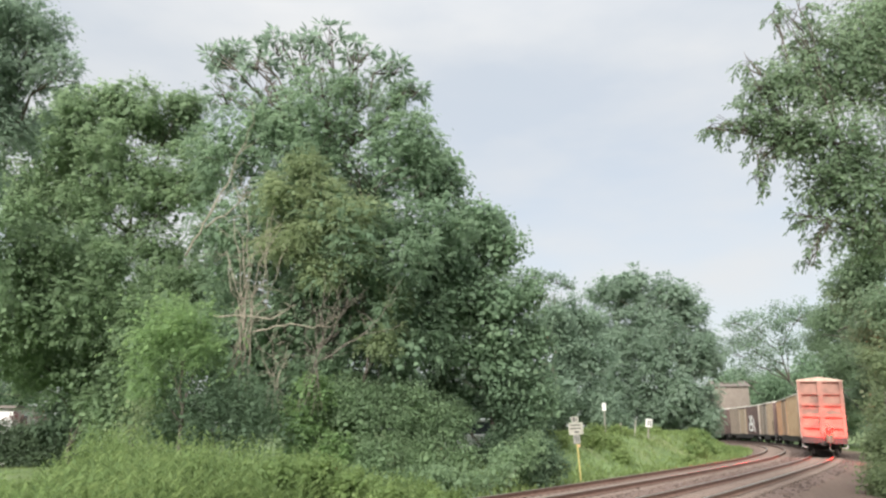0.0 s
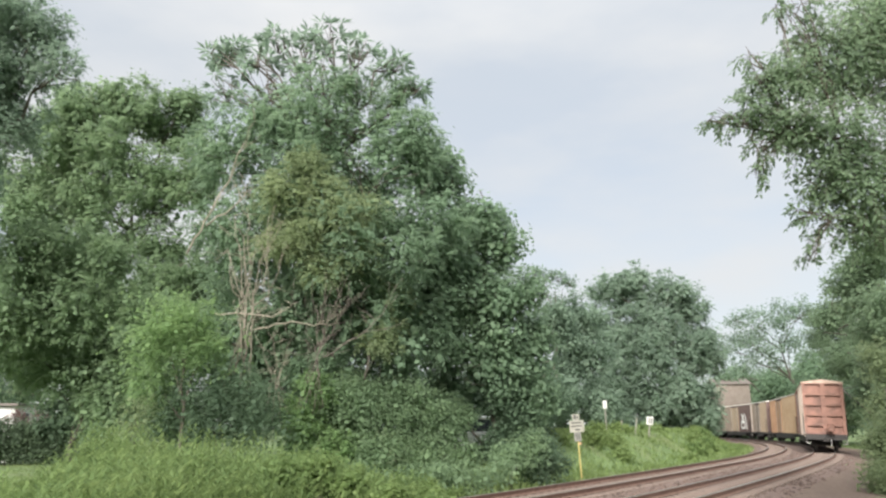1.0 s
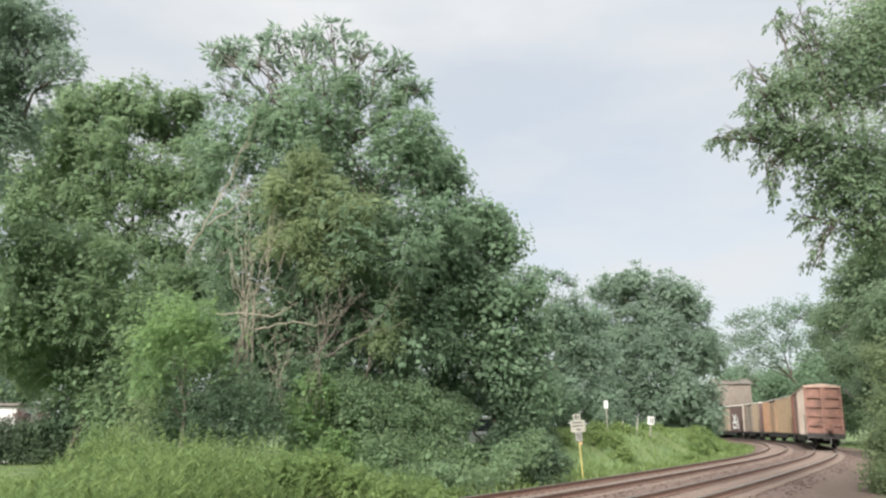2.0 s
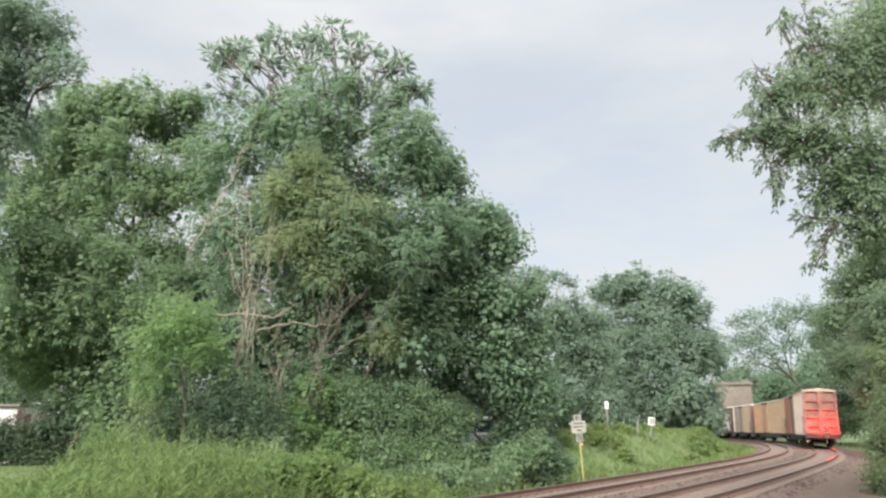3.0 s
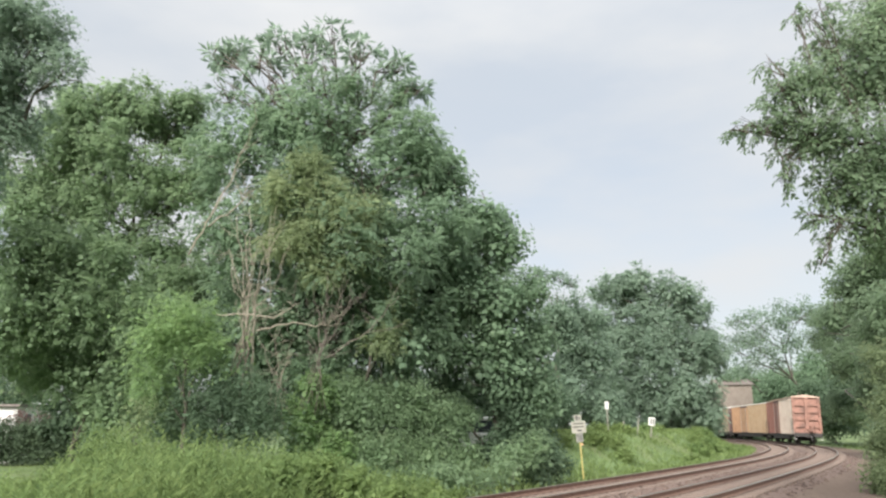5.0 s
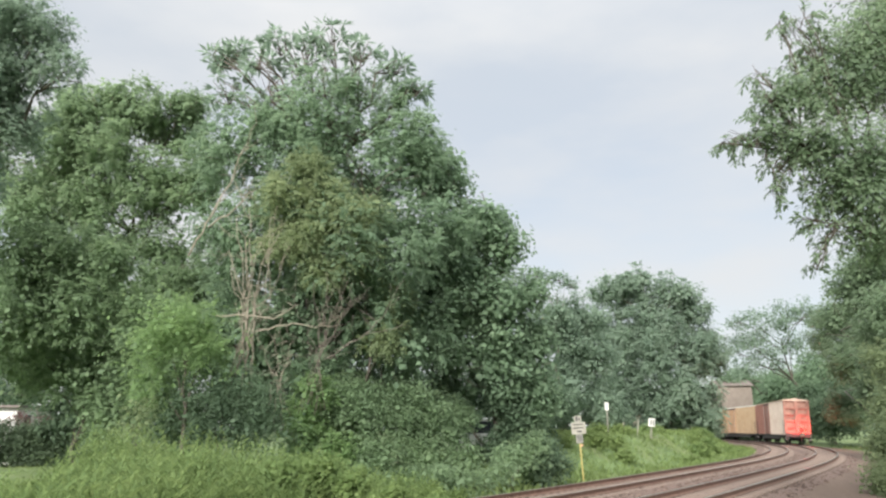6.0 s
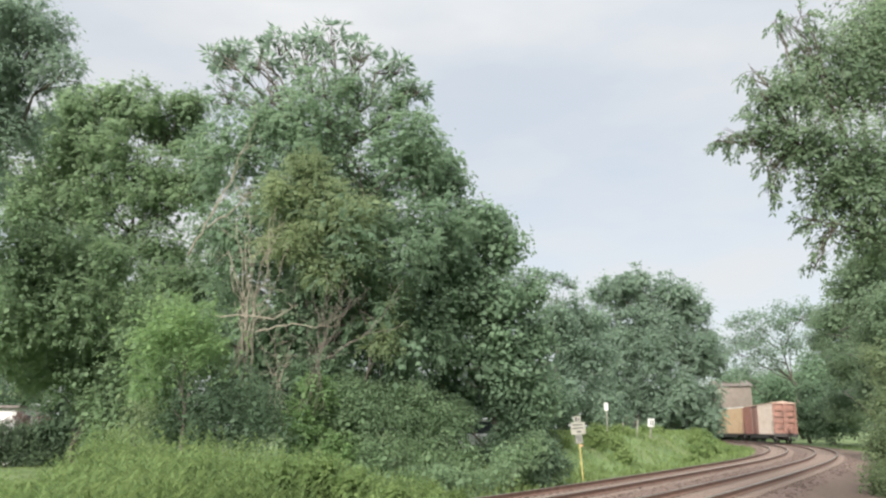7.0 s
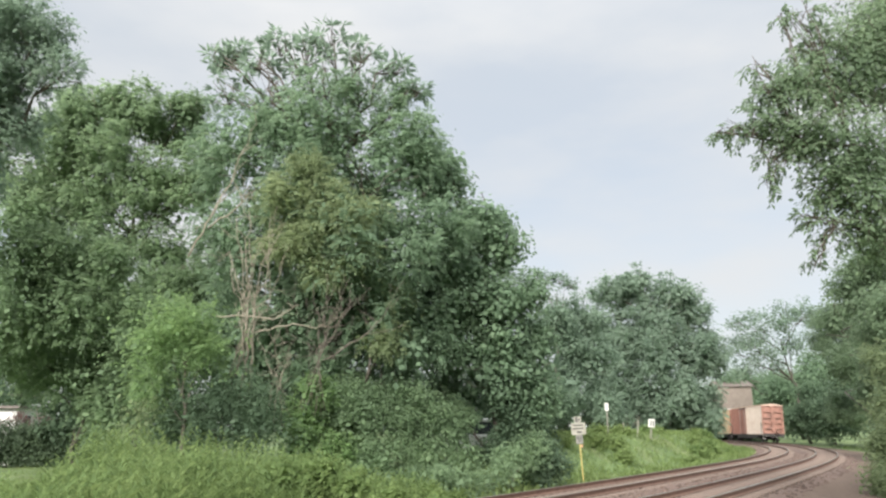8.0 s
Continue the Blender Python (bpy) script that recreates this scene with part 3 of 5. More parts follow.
def boxcar(label, sides, door, end_material, roof_material=M_ROOF, half=HALF):
    """sides: (from, to, material) shares of the length from the rear; door: (from, to, material)."""
    root = tagged(new("boxcar"), label, "boxcar", "cars of the freight train")
    part("body", boxes(((-1.44, -half, 1.1), (1.44, half, TOP))), M_MAROON, root)
    bm = boxes(((-0.3, -half - 0.1, 0.72), (0.3, half + 0.1, 1.1)), ((-1.46, -half, 0.92), (-1.38, half, 1.12)), ((1.38, -half, 0.92), (1.46, half, 1.12)), ((-1.45, -half - 0.24, 0.86), (1.45, -half, 1.29)), ((-1.45, half, 0.86), (1.45, half + 0.24, 1.29)))
    for i in range(9):
        y = -half + 0.2 + i * (2 * half - 0.4) / 8
        box(bm, (-1.4, y - 0.08, 0.92), (1.4, y + 0.08, 1.1))
    part("underframe", bm, M_IRON, root, "black steel underframe")
    span = 2 * half
    # deep side skirts amidships and brake gear, added to darken the gap below the floor
    for s in (-1, 1):
        part("side_sill", boxes(((min(s * 1.30, s * 1.40), -half + 3.6, 0.55), (max(s * 1.30, s * 1.40), half - 3.6, 0.93)), bevel=0.02), M_IRON, root)
    part("brake_reservoir", cyl(bmesh.new(), (0.75, -0.9, 0.68), (0.75, 0.9, 0.68), 0.22, 12), M_IRON, root)
    for s in (-1, 1):
        for a, b, m in sides:
            side_panel(root, s, -half + a * span, -half + b * span, m)
        a, b, m = door
        bm = relief(bmesh.new(), [-half + a * span + 0.02, -half + b * span - 0.02], [1.2 + 0.316 * k for k in range(13)], lambda p, q: 0.09 if q % 2 == 0 else 0.078, lambda u, v, h: (s * (1.44 + h), u, v))
        d = part("door", bm, m, root, "sliding plug door")
        for y in (a + 0.035, b - 0.035):
            yy = -half + y * span
            part("lock_bar", cyl(bmesh.new(), (s * 1.56, yy, 1.15), (s * 1.56, yy, 4.95), 0.025, 8), M_STEEL, d)
    end_wall(root, -half, -1, end_material)
    end_wall(root, half, 1, end_material)
    # shallow pitched roof with cross seams and eaves
    bm = bmesh.new()
    prof = [(-1.52, TOP), (1.52, TOP), (1.52, TOP + 0.07), (0, TOP + 0.30), (-1.52, TOP + 0.07)]
    rows = [[bm.verts.new((x, y, z)) for x, z in prof] for y in (-half - 0.16, half + 0.16)]
    for j in range(5):
        bm.faces.new((rows[0][j], rows[0][(j + 1) % 5], rows[1][(j + 1) % 5], rows[1][j]))
    bm.faces.new(rows[0][::-1])
    bm.faces.new(rows[1])
    for i in range(13):
        y = -half + 0.1 + i * (span - 0.2) / 12
        for s in (-1, 1):
            v = [bm.verts.new((s * 1.5 if k in (0, 3) else 0.0, y + (0.03 if q else -0.03), (TOP + 0.11 if k in (0, 3) else TOP + 0.335) - (0.06 if k > 1 else 0))) for q in (0, 1) for k in range(4)]
            for f in ((0, 1, 5, 4), (0, 3, 2, 1), (4, 5, 6, 7)):
                bm.faces.new([v[k] for k in f])
    bmesh.ops.recalc_face_normals(bm, faces=bm.faces[:])
    part("roof", bm, roof_material, root, "pale galvanised steel roof")
    # ladders at the corners, brake wheel and grab irons on the rear end
    for s in (-1, 1):
        for y in (-half + 0.35, half - 0.35):
            bm = bmesh.new()
            for dy in (-0.2, 0.2):
                cyl(bm, (s * 1.54, y + dy, 1.0), (s * 1.54, y + dy, 2.9), 0.016, 6)
            for k in range(6):
                cyl(bm, (s * 1.54, y - 0.2, 1.05 + k * 0.36), (s * 1.54, y + 0.2, 1.05 + k * 0.36), 0.012, 6)
            part("ladder", bm, M_IRON, root)
    for y, s in ((-half, -1), (half, 1)):
        c = part("coupler", boxes(((-0.13, min(y, y + s * 0.62), 0.76), (0.13, max(y, y + s * 0.62), 1.0)), ((-0.2, min(y + s * 0.5, y + s * 0.72), 0.72), (0.2, max(y + s * 0.5, y + s * 0.72), 1.04)), bevel=0.03), M_IRON, root, "black knuckle coupler")
        part("coupler_lever", cyl(bmesh.new(), (-1.35, y + s * 0.22, 1.0), (1.35, y + s * 0.22, 1.0), 0.016, 6), M_STEEL, c)
        part("air_hose", cyl(bmesh.new(), (0.35, y + s * 0.2, 0.95), (0.30, y + s * 0.42, 0.42), 0.035, 8), M_STEEL, root, "grey air hose with metal end")
        part("step", boxes(((-1.45, min(y + s * 0.02, y + s * 0.1), 0.55), (-1.1, max(y + s * 0.02, y + s * 0.1), 0.6)), ((-1.45, min(y + s * 0.02, y + s * 0.1), 0.55), (-1.41, max(y + s * 0.02, y + s * 0.1), 0.95))), M_STEEL, root)
        part("step", boxes(((1.1, min(y + s * 0.02, y + s * 0.1), 0.55), (1.45, max(y + s * 0.02, y + s * 0.1), 0.6)), ((1.41, min(y + s * 0.02, y + s * 0.1), 0.55), (1.45, max(y + s * 0.02, y + s * 0.1), 0.95))), M_STEEL, root)
    for yc in (-half + 2.1, half - 2.1):
        bm = boxes(((-1.0, yc - 0.2, 0.42), (1.0, yc + 0.2, 0.78)))
        for s in (-1, 1):
            lo, hi = sorted((s * 0.93, s * 1.08))
            box(bm, (lo, yc - 1.15, 0.42), (hi, yc + 1.15, 0.56), 0.02)
            box(bm, (lo, yc - 0.55, 0.2), (hi, yc + 0.55, 0.32), 0.02)
            box(bm, (lo, yc - 0.6, 0.3), (hi, yc - 0.45, 0.5))
            box(bm, (lo, yc + 0.45, 0.3), (hi, yc + 0.6, 0.5))
            for q in (-0.28, 0, 0.28):
                cyl(bm, (s * 1.0, yc + q, 0.3), (s * 1.0, yc + q, 0.46), 0.09, 10)
        truck = part("truck", bm, M_IRON, root, "black cast steel truck")
        truck.location.y = 0
        for dy in (-0.86, 0.86):
            w = part("wheelset", wheelset_mesh(), M_IRON, truck, "dark rusty steel wheels on an axle", smooth=False)
            w.location = (0, yc + dy, 0.457)
    return root


def scrawl(root, y0, s, strokes, material):
    """Thick painted strokes on a side, as plain shapes."""
    bm = bmesh.new()
    for (a, z0), (b, z1) in strokes:
        d = Vector((0, b - a, z1 - z0))
        m = Matrix.LocRotScale((s * 1.545, y0 + (a + b) / 2, (z0 + z1) / 2), Euler((math.atan2(z1 - z0, b - a), 0, 0)), (0.03, d.length + 0.2, 0.26))
        bmesh.ops.create_cube(bm, size=1.0, matrix=m)
    part("painted_strokes", bm, material, root, "white spray-painted strokes")


car_last = boxcar("last red-brown boxcar with cream patched side and orange ribbed end",
                  [(0, 0.48, M_CREAM), (0.70, 1.0, M_RUST_RED)], (0.48, 0.70, M_RUST_RED), M_END, M_ROOF_WORN)
car_yellow = boxcar("long weathered yellow and orange boxcar with a pale roof",
                    [(0, 0.50, M_YELLOW), (0.72, 1.0, M_ORANGE)], (0.50, 0.72, M_ORANGE), M_RUST_RED, half=LONGER)
car_taupe = boxcar("grey-brown boxcar with cream corner panels and a pale roof",
                   [(0, 0.40, M_TAN), (0.66, 0.90, M_TAUPE), (0.90, 1.0, M_CREAM)], (0.40, 0.66, M_TAUPE), M_MAROON, half=SHORT)
car_marked = boxcar("dark maroon boxcar with white painted scrawl and a pale roof",
                    [(0, 0.36, M_MAROON), (0.62, 1.0, M_TAUPE)], (0.36, 0.62, M_TAN), M_MAROON, half=LONG)
scrawl(car_marked, -7.4, -1, [((0.0, 1.6), (0.6, 3.4)), ((1.2, 1.7), (3.0, 1.7)), ((3.0, 1.7), (3.0, 2.6)), ((3.0, 2.6), (1.2, 2.6)), ((1.2, 2.6), (1.2, 1.7)), ((1.4, 2.7), (2.8, 3.8)), ((1.2, 3.8), (2.6, 2.8))], M_WHITE)
car_dark = boxcar("plain dark maroon boxcar, dusty, far up the train", [(0, 0.42, M_MAROON), (0.58, 1.0, M_TAUPE)], (0.42, 0.58, M_MAROON), M_MAROON, half=LONG)
CARS = [car_last, car_yellow, car_taupe, car_marked, car_dark]

# the flashing tail lamp hung on the last coupler: a red globe and an added sliding sleeve
M_LAMP = bpy.data.materials.new("red_lamp_glow")
M_LAMP.use_nodes = True
lb = M_LAMP.node_tree.nodes["Principled BSDF"]
lb.inputs["Base Color"].default_value = (0.5, 0.01, 0.01, 1)
lb.inputs["Emission Color"].default_value = (1.0, 0.0003, 0.0002, 1)
lb.inputs["Emission Strength"].default_value = 190.0
tail_lamp = tagged(new("tail_lamp"), "red flashing end-of-train lamp hung on the rear coupler", "train lamp")
LAMP_X, LAMP_Y, LAMP_Z = 0.32, -HALF - 0.98, 1.80
bm = boxes(((-0.03, -HALF - 0.72, 0.9), (0.03, -HALF - 0.66, 1.0)), ((-0.03, LAMP_Y - 0.03, 0.92), (0.03, -HALF - 0.66, 0.98)), ((-0.03, LAMP_Y - 0.03, 0.92), (LAMP_X + 0.03, LAMP_Y + 0.03, 0.98)))
cyl(bm, (LAMP_X, LAMP_Y, 0.9), (LAMP_X, LAMP_Y, LAMP_Z - 0.22), 0.03, 8)
part("bracket", bm, M_IRON, tail_lamp)
# globe larger and brighter than a real lamp, to stand for its glow
bm = bmesh.new()
bmesh.ops.create_uvsphere(bm, u_segments=16, v_segments=10, radius=0.23, matrix=Matrix.Translation((LAMP_X, LAMP_Y, LAMP_Z)))
part("globe", bm, M_LAMP, tail_lamp, "bright red lamp globe", smooth=True)
# made-up sleeve, slid over the globe to make it blink
bm = bmesh.new()
bmesh.ops.create_cone(bm, cap_ends=False, segments=20, radius1=0.255, radius2=0.255, depth=0.54)
bmesh.ops.solidify(bm, geom=bm.faces[:], thickness=0.012)
cyl(bm, (0, 0, 0.255), (0, 0, 0.275), 0.26, 20)
cyl(bm, (0, 0, -0.275), (0, 0, -0.255), 0.26, 20)
shutter = part("shutter", bm, M_END, tail_lamp, "rust-orange sleeve added to hide the lamp between flashes")


# ---- signs and posts on the bank ----
M_SIGN = mat("sign_weathered_white", [(0.20, 0.192, 0.155), (0.29, 0.28, 0.235)], 6, 0.7, stain=(0.17, 0.14, 0.10), stain_scale=4)
M_INK = mat("sign_black", [(0.03, 0.03, 0.028), (0.05, 0.05, 0.045)], 8, 0.7)
M_POST_YELLOW = mat("post_yellow", [(0.36, 0.29, 0.09), (0.46, 0.37, 0.13)], 6, 0.6)
M_PLATE = mat("plate_white_faded", [(0.46, 0.45, 0.42), (0.58, 0.57, 0.54)], 5, 0.6, stain=(0.36, 0.33, 0.27), stain_scale=3)
M_POST_DULL = mat("sign_grey_faded", [(0.12, 0.12, 0.10), (0.19, 0.185, 0.16)], 6, 0.7)
M_POST = mat("post_grey", [(0.22, 0.21, 0.19), (0.34, 0.33, 0.30)], 6, 0.7)


def yard_sign(x, y, z):
    root = tagged(new("trackside_sign"), "weathered white trackside sign with three plates on a yellow post", "sign")
    root.matrix_basis = pose(x, y, z, 0, -3.0, -12)
    part("post", boxes(((-0.022, -0.022, -0.9), (0.022, 0.022, 0.88)), bevel=0.008), M_POST_YELLOW, root, "yellow lower post")
    part("upper_post", boxes(((-0.02, -0.02, 0.88), (0.02, 0.02, 1.86)), bevel=0.008), M_POST, root)
    for (x0, z0, x1, z1), marks in (((-0.15, 1.74, 0.14, 1.97), [(-0.09, 1.77, 0.0, 1.94), (0.03, 1.79, 0.09, 1.90)]),
                                    ((-0.29, 1.25, 0.29, 1.72), [(-0.2, 1.60, 0.2, 1.65), (-0.23, 1.47, 0.2, 1.52), (-0.07, 1.32, 0.12, 1.39)]),
                                    ((-0.14, 0.89, 0.14, 1.25), [(-0.04, 0.95, -0.005, 1.2), (0.04, 0.97, 0.075, 1.17), (-0.1, 1.1, -0.07, 1.18)])):
        p = part("plate", boxes(((x0, -0.045, z0), (x1, -0.03, z1)), bevel=0.004), M_SIGN if z0 > 1 else M_POST_DULL, root)
        for a, b, c, d in marks:
            part("mark", boxes(((a, -0.049, b), (c, -0.044, d))), M_INK, p, "dark unreadable mark")
    r2 = part("reflector", cyl(bmesh.new(), (0.07, -0.05, 0.80), (0.07, -0.028, 0.80), 0.045, 12), M_ORANGE, root, "orange reflector")
    return root


def marker_post(x, y, top, label, w, h, lean=0.0, stripes=0, plate_material=M_PLATE):
    z = gz(x, y)
    root = tagged(new("marker_post"), label, "marker post", "marker posts on the bank")
    root.matrix_basis = pose(x, y, z, 0, lean, -15)
    H = top - z
    part("post", cyl(bmesh.new(), (0, 0, -0.3), (0, 0, H), 0.045, 8), M_SIGN, root)
    if w:
        p = part("plate", boxes(((-w / 2, -0.075, H - h), (w / 2, -0.05, H + 0.02)), bevel=0.008), plate_material, root, "white plate")
        for i in range(stripes):
            part("mark", boxes(((-w * 0.20 + i * w * 0.36, -0.08, H - h * 0.85), (w * 0.02 + i * w * 0.36, -0.072, H - h * 0.12))), M_INK, p, "dark unreadable mark")
    return root


yard_sign(5.57, 29.46, 0.37)
marker_post(10.91, 48.0, 3.54, "thin grey marker post with a small white plate on the bank", 0.27, 0.5, 0, 0)
marker_post(14.87, 52.0, 2.56, "leaning white board with dark strokes on a stake in the bank", 0.46, 0.55, 7, 2)
marker_post(12.47, 50.0, 2.3, "short pale wooden stake in the grass of the bank", 0, 0, 0, 0)
marker_post(13.66, 51.0, 2.5, "short thin grey stake leaning in the grass of the bank", 0, 0, 7, 0)
marker_post(8.99, 46.0, 2.82, "thin brown stick leaning in the grass of the bank", 0, 0, -20, 0)


# ---- buildings and a vehicle seen through gaps ----
M_SIDING = mat("house_siding", [(0.155, 0.125, 0.103), (0.20, 0.165, 0.14)], 1.5, 0.8)
M_SHINGLE = mat("shingles", [(0.14, 0.115, 0.105), (0.21, 0.18, 0.165)], 3, 0.9, bump=0.4)
M_SIDING_ROOF = mat("weathered_roof", [(0.115, 0.093, 0.08), (0.155, 0.128, 0.112)], 3, 0.9, bump=0.3)
M_GLASS = mat("window_glass", [(0.03, 0.035, 0.04), (0.05, 0.055, 0.06)], 2, 0.12)


def house(name, label, x, y, turn, w, d, eaves, ridge, wall_material, roof_material):
    z = gz(x, y)
    root = tagged(new(name), label, "house")
    root.matrix_basis = pose(x, y, z - 0.3, 0, 0, turn)
    bm = boxes(((-w / 2, -d / 2, 0), (w / 2, d / 2, eaves)))
    for yy in (-d / 2, d / 2 - 0.15):
        v = [bm.verts.new(q) for q in ((-w / 2, yy, eaves), (w / 2, yy, eaves), (0, yy, ridge), (-w / 2, yy + 0.15, eaves), (w / 2, yy + 0.15, eaves), (0, yy + 0.15, ridge))]
        for f in ((0, 1, 2), (5, 4, 3), (0, 3, 4, 1), (1, 4, 5, 2), (2, 5, 3, 0)):
            bm.faces.new([v[k] for k in f])
    part("wall", bm, wall_material, root)
    for i in range(int(eaves / 0.35)):
        part("siding_board", boxes(((-w / 2 - 0.02, -d / 2 - 0.03, i * 0.35), (w / 2 + 0.02, -d / 2 - 0.002, i * 0.35 + 0.33))), wall_material, root)
    sl = math.hypot(w / 2 + 0.4, (ridge - eaves) * (w / 2 + 0.4) / (w / 2))
    tilt = math.degrees(math.atan2(ridge - eaves, w / 2))
    for s in (-1, 1):
        ob = part("roof", boxes(((0, -d / 2 - 0.4, 0), (sl, d / 2 + 0.4, 0.14))), roof_material, root)
        ob.matrix_basis = pose(0, 0, ridge + 0.02, 0, tilt, 0) if s > 0 else pose(0, 0, ridge + 0.02, 0, 0, 180) @ pose(0, 0, 0, 0, tilt, 0)
    for wx in (-w / 4, w / 4):
        for wz in (1.1, eaves - 1.6) if eaves > 4 else (1.1,):
            wd = part("window", boxes(((wx - 0.45, -d / 2 - 0.07, wz), (wx + 0.45, -d / 2 - 0.03, wz + 1.2))), M_WHITE, root)
            part("pane", boxes(((wx - 0.38, -d / 2 - 0.085, wz + 0.07), (wx + 0.38, -d / 2 - 0.072, wz + 1.13))), M_GLASS, wd)
    return root


def parked_van(x, y, turn):
    z = gz(x, y)
    root = tagged(new("parked_van"), "white parked van half hidden behind the shrubs", "van")
    root.matrix_basis = pose(x, y, z, 0, 0, turn)
    bm = boxes(((-0.95, -2.5, 0.35), (0.95, 2.5, 1.25)), bevel=0.1)
    part("body", bm, M_WHITE, root)
    bm = bmesh.new()
    lo = [bm.verts.new(q) for q in ((-0.92, -2.45, 1.24), (0.92, -2.45, 1.24), (0.92, 1.6, 1.24), (-0.92, 1.6, 1.24))]
    hi = [bm.verts.new(q) for q in ((-0.82, -2.35, 1.92), (0.82, -2.35, 1.92), (0.82, 0.9, 1.92), (-0.82, 0.9, 1.92))]
    for i in range(4):
        bm.faces.new((lo[i], lo[(i + 1) % 4], hi[(i + 1) % 4], hi[i]))
    bm.faces.new(hi)
    bm.faces.new(lo[::-1])
    part("cabin", bm, M_GLASS, root, "dark glazed cabin")
    part("roof", boxes(((-0.86, -2.4, 1.91), (0.86, 0.95, 2.12)), bevel=0.05), M_WHITE, root)
    for s in (-1, 1):
        for yy in (-1.35, 1.35):
            w = part("wheel", cyl(bmesh.new(), (s * 0.78, yy, 0.34), (s * 0.97, yy, 0.34), 0.34, 18), M_IRON, root)
            part("rim", cyl(bmesh.new(), (s * 0.96, yy, 0.34), (s * 0.985, yy, 0.34), 0.2, 12), M_STEEL, w)
    return root


house("house", "grey-beige sided house with a shingle roof beyond the trees", 60.29, 150.0, 80, 9.0, 6.6, 11.3, 12.5, M_SIDING, M_SIDING_ROOF)
house("shed", "low white-sided shed with a dark low roof behind the hedge", -33.6, 50.5, 90, 5.0, 9.6, 4.02, 4.10, M_WHITE, M_SHINGLE)
parked_van(2.3, 43.0, 75)

# crowns and shrubs: rounded masses as (x, y, z, radius)
BIG_TOP = [(-11.3, 31.0, 19.7, 0.56), (-10.4, 31.0, 19.9, 0.53), (-8.0, 30.5, 20.0, 0.61), (-9.0, 30.5, 19.3, 0.66), (-5.5, 30.0, 20.3, 0.66), (-4.0, 30.0, 19.4, 0.68), (-2.3, 30.0, 18.6, 0.49), (-1.4, 30.0, 17.4, 0.4), (-6.6, 30.0, 19.3, 0.76), (-5.7, 30.0, 18.1, 1.35), (-8.3, 30.5, 17.8, 1.42), (-4.1, 30.0, 17.3, 1.34), (-10.5, 31.0, 18.0, 1.0), (-2.0, 30.0, 17.1, 0.69), (-2.6, 31.0, 16.6, 1.1)]
BIG_LOW = [(-6.3, 31.6, 8.0, 2.2), (-8.3, 31.0, 5.5, 2.2), (-8.8, 31.0, 3.2, 2.0), (-10.4, 31.5, 6.0, 1.9), (-3.7, 32.0, 12.0, 1.64), (-3.9, 33.0, 7.0, 1.62), (-5.5, 33.5, 5.7, 1.63), (-2.6, 33.0, 8.6, 1.64), (-10.0, 34.0, 8.5, 1.69), (-9.2, 33.0, 13.1, 1.02), (-5.9, 30.0, 15.2, 3.16), (-9.3, 31.0, 15.1, 2.71), (-2.4, 30.0, 13.6, 2.47), (-5.6, 29.5, 11.5, 3.02), (-1.1, 30.0, 10.6, 2.16), (-8.4, 30.0, 9.8, 2.65), (-3.5, 29.0, 8.3, 2.9), (-6.7, 30.2, 6.3, 2.73), (-2.0, 29.5, 5.4, 2.4), (-5.0, 29.5, 3.6, 2.24)]
DRAPE = [(-5.7, 27.4, 12.2, 1.01), (-6.4, 27.2, 10.8, 1.09), (-4.9, 27.2, 10.8, 0.99), (-4.1, 27.0, 9.7, 1.02), (-5.5, 27.0, 9.3, 1.06), (-6.6, 27.0, 8.9, 0.83), (-3.6, 27.0, 8.4, 0.82), (-4.7, 26.8, 7.7, 0.9), (-3.0, 27.599999999999998, 10.4, 0.81), (-2.1, 28.8, 7.1, 0.86), (-2.6, 27.8, 5.4, 0.82)]
SHOULDER = [(-0.4, 32.8, 13.7, 1.69), (-1.2, 31.8, 15.1, 1.0), (-0.1, 32.8, 14.8, 0.97), (1.6, 33.3, 11.8, 1.69), (2.9, 32.8, 10.5, 1.16), (0.4, 32.8, 9.1, 2.59), (2.6, 32.8, 7.5, 2.16), (-0.6, 32.8, 6.4, 2.41), (2.0, 32.8, 4.9, 1.9), (4.0, 33.8, 5.4, 1.64), (4.2, 33.8, 3.3, 1.48), (0.2, 34.0, 3.2, 1.6)]
LEFTBACK = [(-16.0, 38.5, 9.7, 1.3), (-27.9, 42.0, 17.9, 1.82), (-16.3, 40.0, 21.4, 1.21), (-18.5, 40.0, 22.0, 1.21), (-20.6, 40.0, 21.8, 1.21), (-23.3, 40.0, 22.0, 1.35), (-25.1, 40.0, 19.9, 1.58), (-13.6, 38.0, 16.7, 1.71), (-14.1, 38.0, 15.0, 1.3), (-13.0, 38.0, 9.6, 1.73), (-14.2, 38.0, 8.7, 1.88), (-12.2, 38.0, 11.6, 0.96), (-18.9, 40.0, 20.9, 2.3), (-22.0, 40.0, 20.5, 2.12), (-17.1, 41.0, 20.6, 2.16), (-23.8, 40.0, 17.8, 2.6), (-20.1, 40.0, 16.7, 3.11), (-16.6, 40.0, 16.0, 2.92), (-24.6, 40.0, 13.9, 2.71), (-20.3, 40.0, 12.5, 3.2), (-16.4, 40.0, 11.9, 2.35), (-22.9, 40.0, 9.4, 2.97), (-18.1, 40.0, 8.0, 2.95), (-23.7, 43.0, 16.3, 2.28), (-26.7, 43.0, 17.1, 1.85)]
